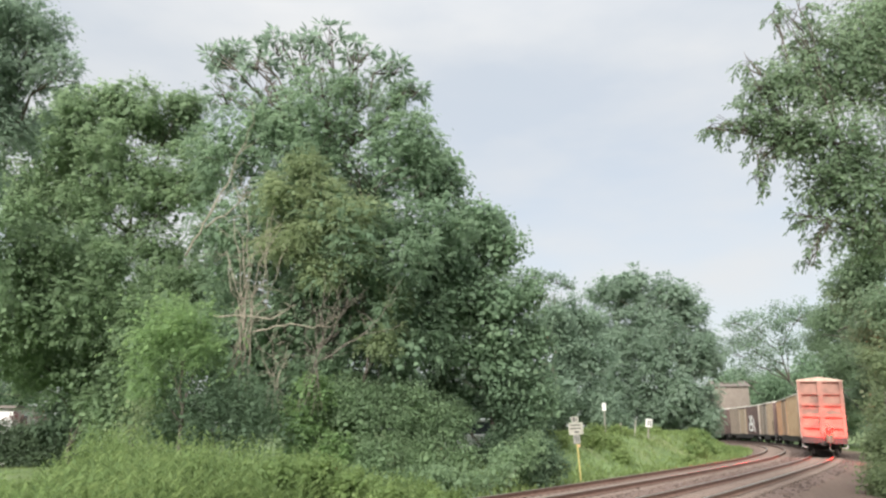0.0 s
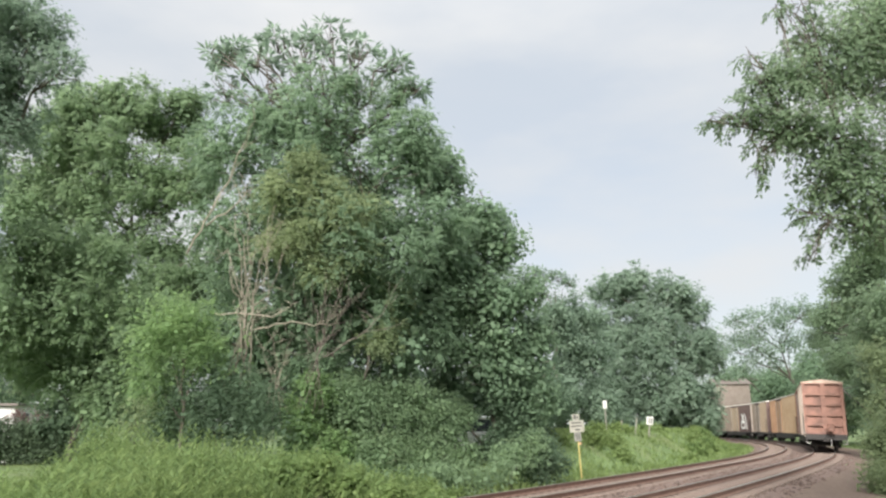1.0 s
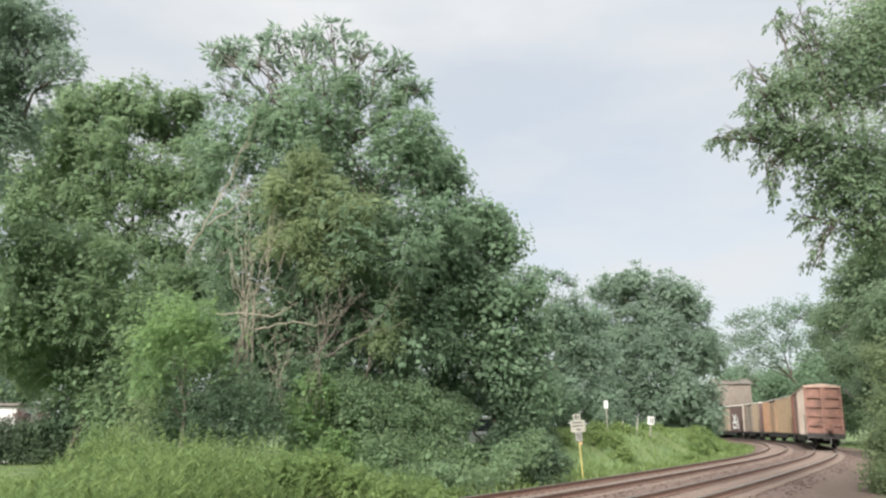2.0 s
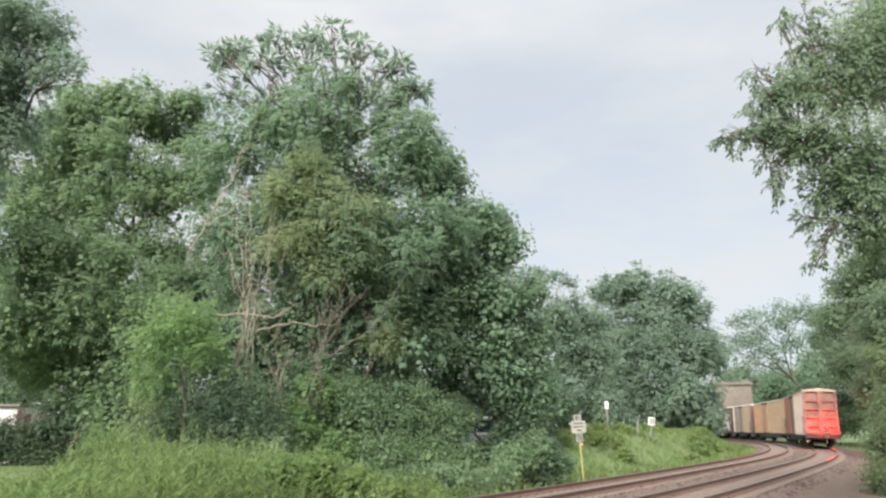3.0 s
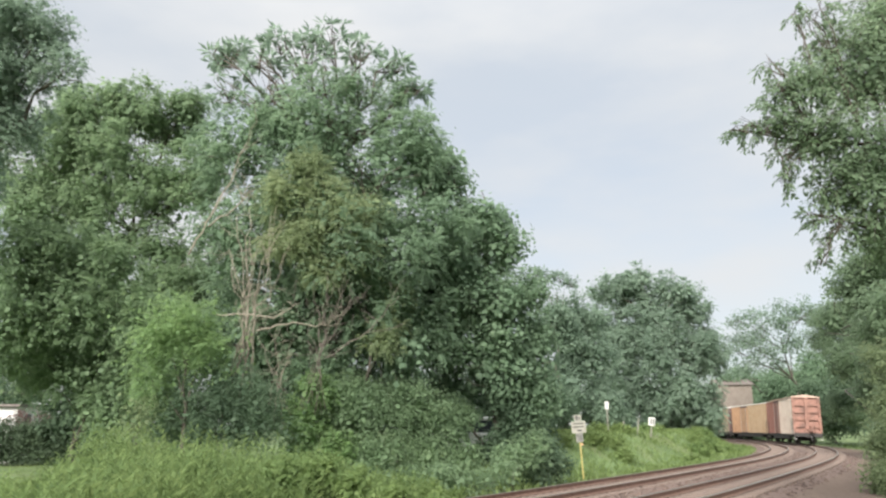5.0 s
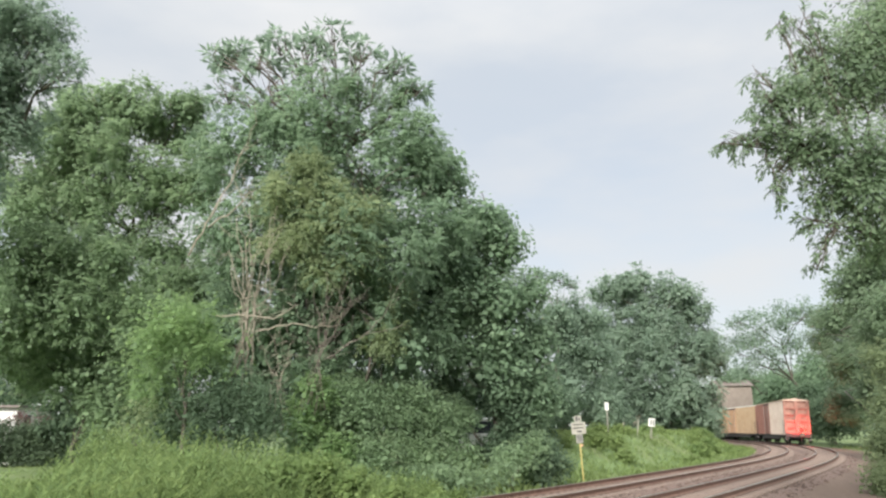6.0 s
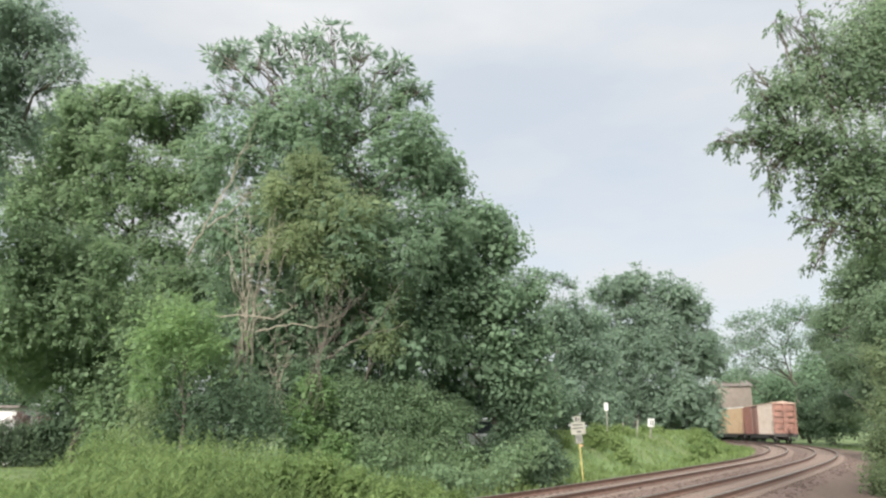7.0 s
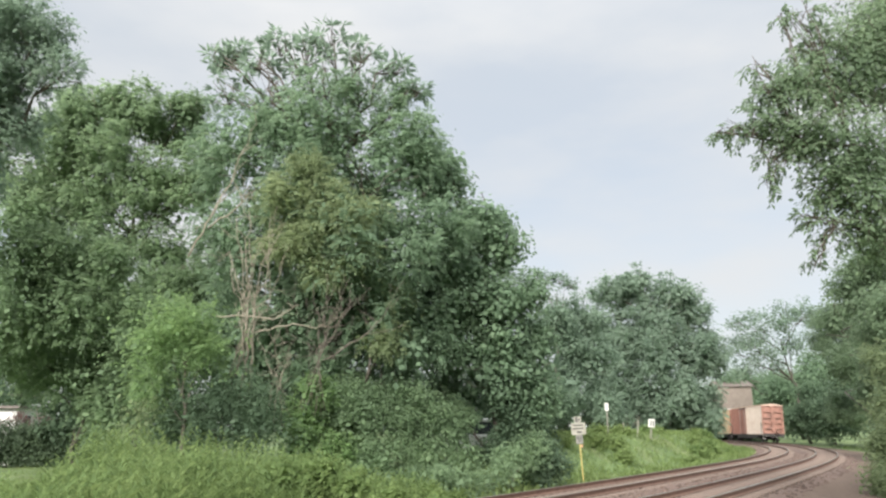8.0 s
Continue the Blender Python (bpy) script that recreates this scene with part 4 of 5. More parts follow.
DARKLEFT = [(-16.8, 24.0, 17.1, 1.65), (-15.6, 24.0, 16.6, 0.98), (-16.5, 24.0, 14.9, 1.51), (-14.5, 24.0, 15.1, 0.82), (-16.3, 24.0, 12.8, 1.27), (-18.2, 24.0, 15.1, 2.37), (-18.0, 24.0, 11.4, 2.29)]
LOWLEFT = [(-17.0, 27.0, 8.1, 1.58), (-15.8, 28.0, 8.5, 1.75), (-16.4, 27.0, 5.8, 1.99), (-15.0, 28.0, 6.2, 1.95), (-13.8, 28.0, 8.1, 1.28), (-16.9, 29.0, 4.2, 1.4), (-14.5, 29.0, 4.0, 1.63), (-13.4, 28.6, 2.3, 1.4), (-12.2, 28.2, 2.0, 1.35), (-11.6, 28.0, 4.0, 1.6), (-12.4, 28.4, 6.0, 1.7), (-10.6, 27.6, 2.4, 1.3)]
SAPLING = [(-9.3, 24.0, 5.4, 0.98), (-8.5, 24.0, 5.5, 0.69), (-9.6, 24.0, 4.4, 1.0), (-8.2, 24.0, 4.3, 0.95), (-10.0, 24.2, 3.3, 0.7)]
SAPLING_LOW = [(-8.4, 24.6, 3.0, 1.25), (-6.9, 24.4, 2.8, 0.95), (-7.4, 24.4, 1.9, 1.1), (-9.0, 24.8, 1.8, 1.0), (-6.2, 24.4, 1.7, 0.8)]
DRY = [(-10.0, 23.0, 1.7, 0.55), (-9.7, 23.0, 2.5, 0.42), (-10.3, 23.2, 0.9, 0.6), (-9.4, 22.9, 1.0, 0.5)]
UNDER_VINE = [(-5.2, 26.6, 2.0, 1.0), (-4.7, 26.5, 3.2, 0.65), (-5.3, 26.3, 0.9, 0.8), (-3.9, 26.3, 1.0, 0.7)]
UNDER = [(-3.6, 28.0, 2.2, 1.66), (-1.9, 29.0, 2.4, 1.84), (-0.6, 30.0, 1.7, 1.42), (-2.6, 27.0, 0.9, 1.16), (-1.0, 28.0, 0.7, 0.98), (0.3, 31.0, 2.1, 1.03), (0.8, 29.0, 0.6, 0.79)]
UNDER2 = [(3.1, 33.2, 2.9, 1.0), (3.4, 33.0, 1.9, 0.9), (3.3, 33.6, 1.7, 1.15), (3.5, 36.0, 2.3, 1.28), (2.3, 33.0, 0.7, 0.88), (4.0, 35.0, 0.9, 1.23), (4.7, 38.0, 2.1, 1.35), (7.0, 44.0, 3.1, 1.4)]
FARMID = [(34.3, 92.0, 13.4, 2.3), (34.4, 91.0, 9.9, 2.3), (29.5, 88.0, 2.6, 2.3), (33.0, 90.0, 3.4, 2.2), (27.5, 91.0, 16.0, 3.2), (22.2, 92.0, 19.8, 3.03), (26.2, 92.0, 20.3, 3.19), (30.4, 92.0, 19.2, 3.4), (32.9, 92.0, 16.8, 2.86), (22.9, 92.0, 13.9, 4.49), (27.4, 90.0, 12.2, 5.11), (32.1, 90.0, 10.7, 3.63), (22.7, 90.0, 7.2, 4.67), (27.7, 88.0, 5.7, 4.55), (31.9, 88.0, 5.7, 3.15), (31.6, 86.0, 2.6, 2.04), (25.4, 88.0, 2.6, 2.78)]
FARBACK = [(18.9, 78.0, 2.9, 1.85), (17.3, 78.0, 3.1, 1.54), (14.5, 75.0, 13.5, 2.76), (10.9, 72.0, 11.9, 2.94), (14.9, 75.0, 9.2, 3.63), (11.8, 72.0, 5.5, 3.16), (15.8, 75.0, 3.9, 2.38)]
PLUME = [(9.3, 70.0, 17.2, 0.6), (10.5, 70.0, 16.9, 0.6), (11.9, 70.0, 16.8, 0.6), (13.0, 70.0, 16.2, 0.5), (11.2, 70.0, 13.4, 0.8)]
FARRIGHTA = [(68.5, 165.0, 13.2, 2.64), (59.9, 150.0, 11.3, 2.04), (73.9, 155.0, 12.0, 3.47), (78.5, 150.0, 13.7, 4.34), (74.6, 160.0, 8.8, 5.73), (76.1, 150.0, 9.6, 5.98), (74.6, 175.0, 8.8, 4.87), (79.0, 150.0, 4.9, 5.93), (76.1, 170.0, 10.6, 4.07)]
EDGE = [(54.8, 138.0, 0.6, 1.73), (57.0, 138.0, 0.6, 1.63), (59.2, 138.0, 0.9, 1.73), (51.9, 136.0, 1.0, 1.92), (57.7, 115.0, 3.1, 2.9), (56.9, 105.0, 3.6, 3.15), (55.0, 95.0, 4.4, 3.16), (59.8, 125.0, 3.2, 3.16), (58.5, 112.0, 6.7, 3.39), (66.4, 150.0, 3.2, 3.08), (56.3, 100.0, 7.0, 3.19)]
VINES = [(-5.1, 18.0, 0.55, 0.59), (-4.0, 18.0, 0.5, 0.64), (-3.0, 18.0, 0.6, 0.58), (-2.2, 17.5, 0.4, 0.43), (-6.0, 18.0, 0.6, 0.53), (-1.2, 17.0, 0.2, 0.34), (-6.8, 17.5, 0.5, 0.54), (-7.9, 17.5, 0.5, 0.47), (-0.3, 18.0, 0.1, 0.25)]
FOOT = [(2.5, 27.0, 0.8, 0.76), (3.5, 28.0, 1.0, 0.83), (1.9, 25.0, 0.3, 0.5), (1.2, 24.0, 0.1, 0.45), (0.3, 23.0, 0.2, 0.5), (-0.2, 22.5, 0.3, 0.49), (-1.1, 22.0, 0.2, 0.51)]
AIRY = [(54.5, 120.0, 19.1, 3.13), (58.1, 118.0, 20.2, 3.48), (53.5, 120.0, 15.2, 2.72), (58.5, 118.0, 15.9, 3.45), (51.6, 122.0, 16.4, 1.78), (56.6, 120.0, 12.8, 2.9), (52.6, 122.0, 12.0, 2.55), (49.9, 122.0, 14.9, 2.37), (51.4, 122.0, 19.9, 2.19), (61.0, 118.0, 21.6, 2.4), (63.5, 120.0, 20.4, 2.6)]
RIGHTMID = [(31.3, 50.0, 13.2, 1.75), (30.8, 52.0, 12.2, 1.38), (31.7, 48.0, 14.2, 1.93), (45.5, 80.0, 14.3, 3.01), (30.9, 50.0, 10.9, 2.27), (30.8, 48.0, 7.7, 2.34), (46.5, 80.0, 9.1, 3.87), (31.0, 48.0, 3.9, 2.1), (30.7, 46.0, 9.0, 3.01), (48.9, 85.0, 4.2, 3.03), (46.1, 85.0, 12.3, 1.66), (37.0, 60.0, 7.3, 2.17), (38.1, 62.0, 5.0, 1.98)]
RIGHTLOW = [(18.8, 30.0, 2.7, 0.95), (17.3, 28.0, 1.1, 0.92), (19.7, 30.0, 4.3, 1.81), (16.2, 27.0, 0.0, 0.75), (16.3, 26.0, -0.2, 1.0), (18.4, 28.0, 1.7, 1.76)]
SWAY_HIGH = [(6.9, 14.0, 8.5, 0.52), (5.8, 14.0, 8.3, 0.12), (6.1, 14.0, 8.4, 0.2), (6.5, 14.0, 8.4, 0.3), (7.7, 14.0, 9.4, 0.63), (7.6, 14.0, 8.1, 0.68), (7.1, 14.0, 9.4, 0.38), (9.0, 14.4, 9.9, 1.1), (8.7, 14.0, 7.9, 0.98), (10.0, 14.4, 10.8, 0.92), (6.8, 13.9, 7.5, 0.12), (6.8, 13.9, 7.2, 0.11), (6.7, 13.9, 7.0, 0.1), (7.6, 14.0, 11.1, 0.09), (7.8, 14.0, 11.2, 0.12), (6.9, 14.0, 9.9, 0.23), (7.0, 14.0, 9.2, 0.33), (8.4, 14.2, 10.5, 0.52), (8.2, 14.0, 11.2, 0.34), (6.8, 13.9, 7.7, 0.19)]
SWAY_LOW = [(8.3, 14.0, 6.9, 0.66), (9.1, 14.0, 6.8, 0.96), (7.7, 14.0, 6.1, 0.24), (8.0, 14.0, 6.0, 0.36), (9.0, 14.4, 6.0, 0.55), (7.7, 14.0, 5.5, 0.13), (7.6, 14.0, 5.2, 0.09), (7.5, 14.0, 6.2, 0.12), (9.6, 14.5, 5.7, 0.61)]
UNDERWOOD = [(-40.2, 62.0, 5.0, 2.97), (-25.1, 47.0, 1.5, 1.55), (-22.3, 45.0, 1.9, 1.77), (-23.9, 47.0, 0.8, 1.18), (-39.2, 66.0, 5.2, 2.11), (-24.6, 42.0, 6.3, 2.38), (-21.1, 42.0, 5.6, 2.71), (-22.8, 44.0, 3.1, 2.09), (-17.5, 40.0, 4.8, 2.57), (-14.0, 38.0, 6.5, 2.47), (-11.1, 38.0, 4.1, 2.43), (-8.4, 37.0, 3.4, 2.06), (-24.3, 46.0, 1.0, 1.26), (-5.6, 38.0, 3.5, 2.42), (-2.5, 38.0, 3.8, 2.42), (-18.4, 40.0, 1.7, 1.26), (-13.9, 38.0, 1.7, 1.49), (-0.1, 44.0, 3.7, 2.1), (2.8, 46.0, 3.8, 2.2), (6.2, 50.0, 4.4, 2.19)]
HEDGE = [(-33.5 + 0.82 * k, 44.0 + 0.15 * math.sin(k * 2.1), 0.2 + 0.72 * row, 0.76) for k in range(17) for row in (0, 1, 2)]
STILL = [(11.2, 14.6, 9.9, 1.58), (11.2, 14.6, 7.0, 1.63), (11.3, 15.0, 11.6, 1.24), (11.9, 15.0, 13.6, 1.84)]

# ---- trees and shrubs ----
tree("walnut_tree", "tall spreading tree with feathered green leaves, draped in vines", (-4.5, 31.0, gz(-4.5, 31.0)), BIG_TOP + BIG_LOW, M_LEAF, 11, crest=12, leaf=0.18, per_area=12, per=7, spread=0.36, style="mixed", girth=0.36, gaps=0.27, core=0.85, core_below=16.5, gap_above=11.5)
tree("climbing_vine", "olive green climbing vine draped over the tall tree", (-2.6, 28.4, gz(-2.6, 28.4)), DRAPE, M_LEAF_OLIVE, 41, leaf=0.15, per_area=17, per=11, spread=0.34, style="mixed", girth=0.06, category="vine", core=0.3)
tree("maple_tree", "broad dark green tree at the shoulder of the grove", (2.7, 34.4, gz(2.7, 34.4)), SHOULDER, M_LEAF, 12, leaf=0.22, per_area=15, per=18, spread=0.30, slim=0.66, girth=0.3)
tree("locust_tree", "tall airy green tree with light showing through its crown", (-19.0, 41.0, gz(-19, 41)), LEFTBACK, M_LEAF_WARM, 13, leaf=0.20, per_area=11.0, per=9, spread=0.36, style="mixed", gaps=0.36, core=1.1, gap_above=10.5, girth=0.22)
# oak crown lightened by the haze in its leaf colour
tree("oak_tree", "dark leafy tree leaning over the lawn", (-17.5, 24.5, gz(-17.5, 24.5)), DARKLEFT, M_LEAF_HAZED, 14, leaf=0.14, per_area=20, per=10, spread=0.33, style="mixed", girth=0.28, gaps=0.28)
tree("sumac_tree", "low dark green tree with drooping feathered leaves", (-15.2, 29.5, gz(-15.2, 29.5)), LOWLEFT, M_LEAF_WARM, 15, leaf=0.16, per_area=16, per=10, spread=0.34, style="mixed", girth=0.1)
tree("sapling", "fresh green sapling in front of the taller trees", (-8.6, 24.0, gz(-8.6, 24.0)), SAPLING, M_LEAF_BRIGHT, 16, leaf=0.10, per_area=17.5, per=5, spread=0.6, style="frond", girth=0.1)
# growth below the sapling, its shade painted as a darker leaf
tree("elder_tree", "low blue-green tree with drooping feathered leaves, shade in its dark colour", (-7.7, 24.6, gz(-7.7, 24.6)), SAPLING_LOW, M_LEAF_DARK, 36, leaf=0.11, per_area=20, per=6, spread=0.55, style="mixed", girth=0.08)
tree("shrub", "half-dry yellowish green shrub beside the sapling", (-9.9, 23.1, gz(-9.9, 23.1)), DRY, M_LEAF_OLIVE, 37, leaf=0.11, per_area=26, per=9, spread=0.25, girth=0.04, category="shrub", core=0.4, gaps=0.15)
tree("shrub", "fresh green vine-covered shrub below the bare stems", (-4.9, 26.6, gz(-4.9, 26.6)), UNDER_VINE, M_LEAF_BRIGHT, 38, leaf=0.12, per_area=26, per=12, spread=0.24, style="mixed", girth=0.05, category="shrub")
tree("shrub", "dense dark green shrubs under the tall tree", (-2.0, 29.0, gz(-2.0, 29.0)), UNDER, M_LEAF_WARM, 17, leaf=0.13, per_area=29.9, per=19, spread=0.26, girth=0.07, category="shrub")
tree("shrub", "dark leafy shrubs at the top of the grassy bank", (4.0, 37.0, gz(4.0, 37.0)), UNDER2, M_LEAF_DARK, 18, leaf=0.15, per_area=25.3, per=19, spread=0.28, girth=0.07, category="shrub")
# undergrowth whose leaf colour holds the shade of the crowns above
tree("shrub", "undergrowth beneath the tall trees, shade put into its dark leaves", (-14.0, 36.0, gz(-14.0, 36.0)), UNDERWOOD, M_LEAF_DARK, 26, leaf=0.24, per_area=11, per=13, spread=0.36, girth=0.08, category="shrub")
tree("shrub", "dark green shrubs at the foot of the bank near the track", (2.6, 26.0, gz(2.6, 26.0)), FOOT, M_LEAF_WARM, 29, leaf=0.12, per_area=30, per=16, spread=0.22, girth=0.05, category="shrub")
tree("copper_shrub", "reddish brown leafy shrub beside the white shed", (-27.0, 46.2, gz(-27.0, 46.2)), [(-28.2, 46.2, 2.2, 0.6), (-27.2, 46.2, 2.5, 0.55), (-26.3, 46.2, 2.4, 0.6), (-25.6, 46.4, 2.2, 0.5)], M_LEAF_COPPER, 34, leaf=0.14, per_area=14, per=9, spread=0.22, girth=0.05, category="shrub", core=0, gaps=0.15)
# hedge coloured darker for the trees that shade it
tree("hedge", "dark dense clipped hedge along the back of the lawn, tree shade in its colour", (-26.5, 44.0, gz(-26.5, 44.0)), HEDGE, M_LEAF_HEDGE, 33, leaf=0.12, per_area=32, per=14, spread=0.2, girth=0.05, category="hedge", limbs=False)
tree("shrub", "rounded dark green bush standing in the bright grass", (4.1, 28.7, gz(4.1, 28.7)), [(3.9, 28.4, 0.7, 0.9), (4.4, 29.0, 0.4, 0.75), (3.5, 28.2, 0.2, 0.7)], M_LEAF_DARK, 35, leaf=0.10, per_area=48, per=14, spread=0.18, girth=0.04, category="shrub")
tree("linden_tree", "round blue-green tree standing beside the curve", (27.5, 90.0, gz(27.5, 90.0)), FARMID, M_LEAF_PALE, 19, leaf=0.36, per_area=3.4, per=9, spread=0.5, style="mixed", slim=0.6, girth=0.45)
tree("ash_tree", "mid-green tree behind the bank", (12.5, 75.0, gz(12.5, 75.0)), FARBACK, M_LEAF_HAZED, 20, leaf=0.34, per_area=6.0, per=20, spread=0.5, slim=0.6, girth=0.35)
tree("ailanthus_tree", "thin tree with feathery leaf plumes rising above its neighbours", (11.5, 71.0, gz(11.5, 71.0)), PLUME, M_LEAF_HAZED, 21, core=0, crest=4, leaf=0.42, per_area=3.0, per=10, spread=0.5, girth=0.14)
tree("poplar_tree", "pale grey-green airy tree with sky between its leaves", (62.0, 122.0, gz(62.0, 122.0)), AIRY, M_LEAF_HAZED, 22, leaf=0.50, per_area=1.9, per=13, spread=0.7, girth=0.3, gaps=0.3, core=0)
tree("woodland_tree", "mass of mid-green trees outside the curve", (80.0, 160.0, gz(80.0, 160.0)), FARRIGHTA, M_LEAF, 23, leaf=0.63, per_area=2.3, per=19, spread=1.0, girth=0.5)
tree("cherry_tree", "leafy green tree overhanging the outer dirt strip", (33.5, 52.0, gz(33.5, 52.0)), RIGHTMID, M_LEAF_NEAR, 24, leaf=0.24, per_area=11.5, per=19, spread=0.42, girth=0.3)
tree("shrub", "yellowish green shrubs beside the dirt strip", (18.2, 29.5, gz(18.2, 29.5)), RIGHTLOW, M_LEAF_OLIVE, 25, leaf=0.13, per_area=32.2, per=17, spread=0.26, girth=0.07, category="shrub")


tree("shrub", "bright vine-covered weeds and shrubs beside the track", (-4.3, 18.0, gz(-4.3, 18.0)), VINES, M_WEED, 27, leaf=0.11, per_area=50, per=12, spread=0.17, style="mixed", girth=0.04, category="shrub")
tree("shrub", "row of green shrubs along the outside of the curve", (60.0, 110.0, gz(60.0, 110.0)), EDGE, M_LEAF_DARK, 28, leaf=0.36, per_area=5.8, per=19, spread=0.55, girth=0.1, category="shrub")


def far_woods():
    """Distant woods that close the place all round, leafy masses standing on the ground."""
    rng = np.random.default_rng(81)
    lobes = []
    for k in range(150):
        a = 2 * math.pi * k / 150 + rng.uniform(-0.02, 0.02)
        d = rng.uniform(150, 215)
        x, y = 10 + d * math.cos(a), 60 + d * math.sin(a)
        r = rng.uniform(2.4, 4.2)
        z = gz(x, y)
        lobes += [(x, y, z + r * 0.8, r), (x + rng.uniform(-3, 3), y + rng.uniform(-3, 3), z + r * 1.7, r * 0.8)]
    c, o = spray_centres(rng, lobes, 0.42, inner=0.6)
    ob = leaf_object("far_woods", *broad_leaves(rng, c, o, 9, 0.9, 1.6, slim=0.7), M_LEAF_HAZED)
    tagged(ob, "distant belt of mixed green woods around the place", "woods", kind="stuff")


far_woods()


def near_tree():
    """The tree beside the camera: a trunk, still boughs, and two boughs that sway."""
    rng = np.random.default_rng(31)
    bx, by = 13.2, 15.0
    bz = gz(bx, by)
    root = tagged(new("black_locust_tree"), "near tree with small dark leaves, its boughs swaying in the wind", "tree")
    root.location = (bx, by, bz)
    tb = Tubes()
    stem = bough(rng, (0, 0, -0.3), (-0.6, 0.2, 11.0), 10, 0.03)
    tb.add(stem, 0.26, 0.08, 10)
    tb.done("trunk", M_BARK, root)
    made = []
    for lobes, at in ((SWAY_HIGH, 6), (SWAY_LOW, 4), (STILL, 7)):
        pivot = stem[at]
        lt = Tubes()
        local = [(x - bx - pivot[0], y - by - pivot[1], z - bz - pivot[2], r) for x, y, z, r in lobes]
        far = min(local, key=lambda q: q[0])
        main = bough(rng, (0, 0, 0), far[:3], 8, 0.05, 0.05)
        lt.add(main, 0.07, 0.012, 6)
        for q in local:
            start = main[min(6, int(7 * np.clip(q[0] / far[0], 0, 1)))]
            path = bough(rng, start, q[:3], 5, 0.08, 0.04)
            lt.add(path, 0.03, 0.01, 5)
            for _ in range(9):
                d = unit(rng.normal(size=(1, 3)))[0]
                lt.add(bough(rng, path[rng.integers(2, 5)], np.array(q[:3]) + d * q[3], 4, 0.1), 0.010, 0.004, 4)
        # leafy sprigs: thin arching twigs with leaves in pairs, and fuller sprays inside the larger masses
        sets = []
        for x, y, z, r in local:
            c0 = np.array([x, y, z])
            for d in unit(rng.normal(0, 1, (int(3 + 62 * r * r), 3)) + np.array([-0.25, 0, -0.1])):
                path = bough(rng, c0 + d * r * 0.25, c0 + d * (r * rng.uniform(0.85, 1.3) + 0.2) - np.array([0, 0, 0.12 + 0.1 * r]), 9, 0.06, 0.10)
                lt.add(path, 0.006, 0.003, 3)
                tang = unit(np.gradient(path, axis=0))[2:]
                side = unit(np.cross(tang, np.array([0.1, 0.1, 1.0])) + rng.normal(0, 0.25, tang.shape))
                for sgn in (-1, 1):
                    sets.append((path[2:] + rng.normal(0, 0.012, tang.shape), tang * 0.7 + side * sgn * 0.8 - np.array([0, 0, 0.3]), np.array([0, 0, 1.0]) + d * 0.6 + rng.normal(0, 0.25, tang.shape)))
        limb = lt.done("bough", M_BARK, root)
        limb.location = pivot
        data = [np.concatenate(q) for q in zip(*sets)]
        size = rng.uniform(0.10, 0.165, len(data[0]))
        data += [size, size * 0.44]
        full = [(x, y, z, r * 0.9) for x, y, z, r in local if r > 0.5]
        if full:
            c, o = spray_centres(rng, full, 66, gaps=0.18, inner=0.3)
            data = [np.concatenate(q) for q in zip(data, broad_leaves(rng, c, o, 9, 0.17, 0.13, droop=0.4, slim=0.5))]
        leaf_object("foliage", *data, M_LEAF_NEAR, limb)
        made.append((limb, pivot))
    return made


BOUGHS = near_tree()


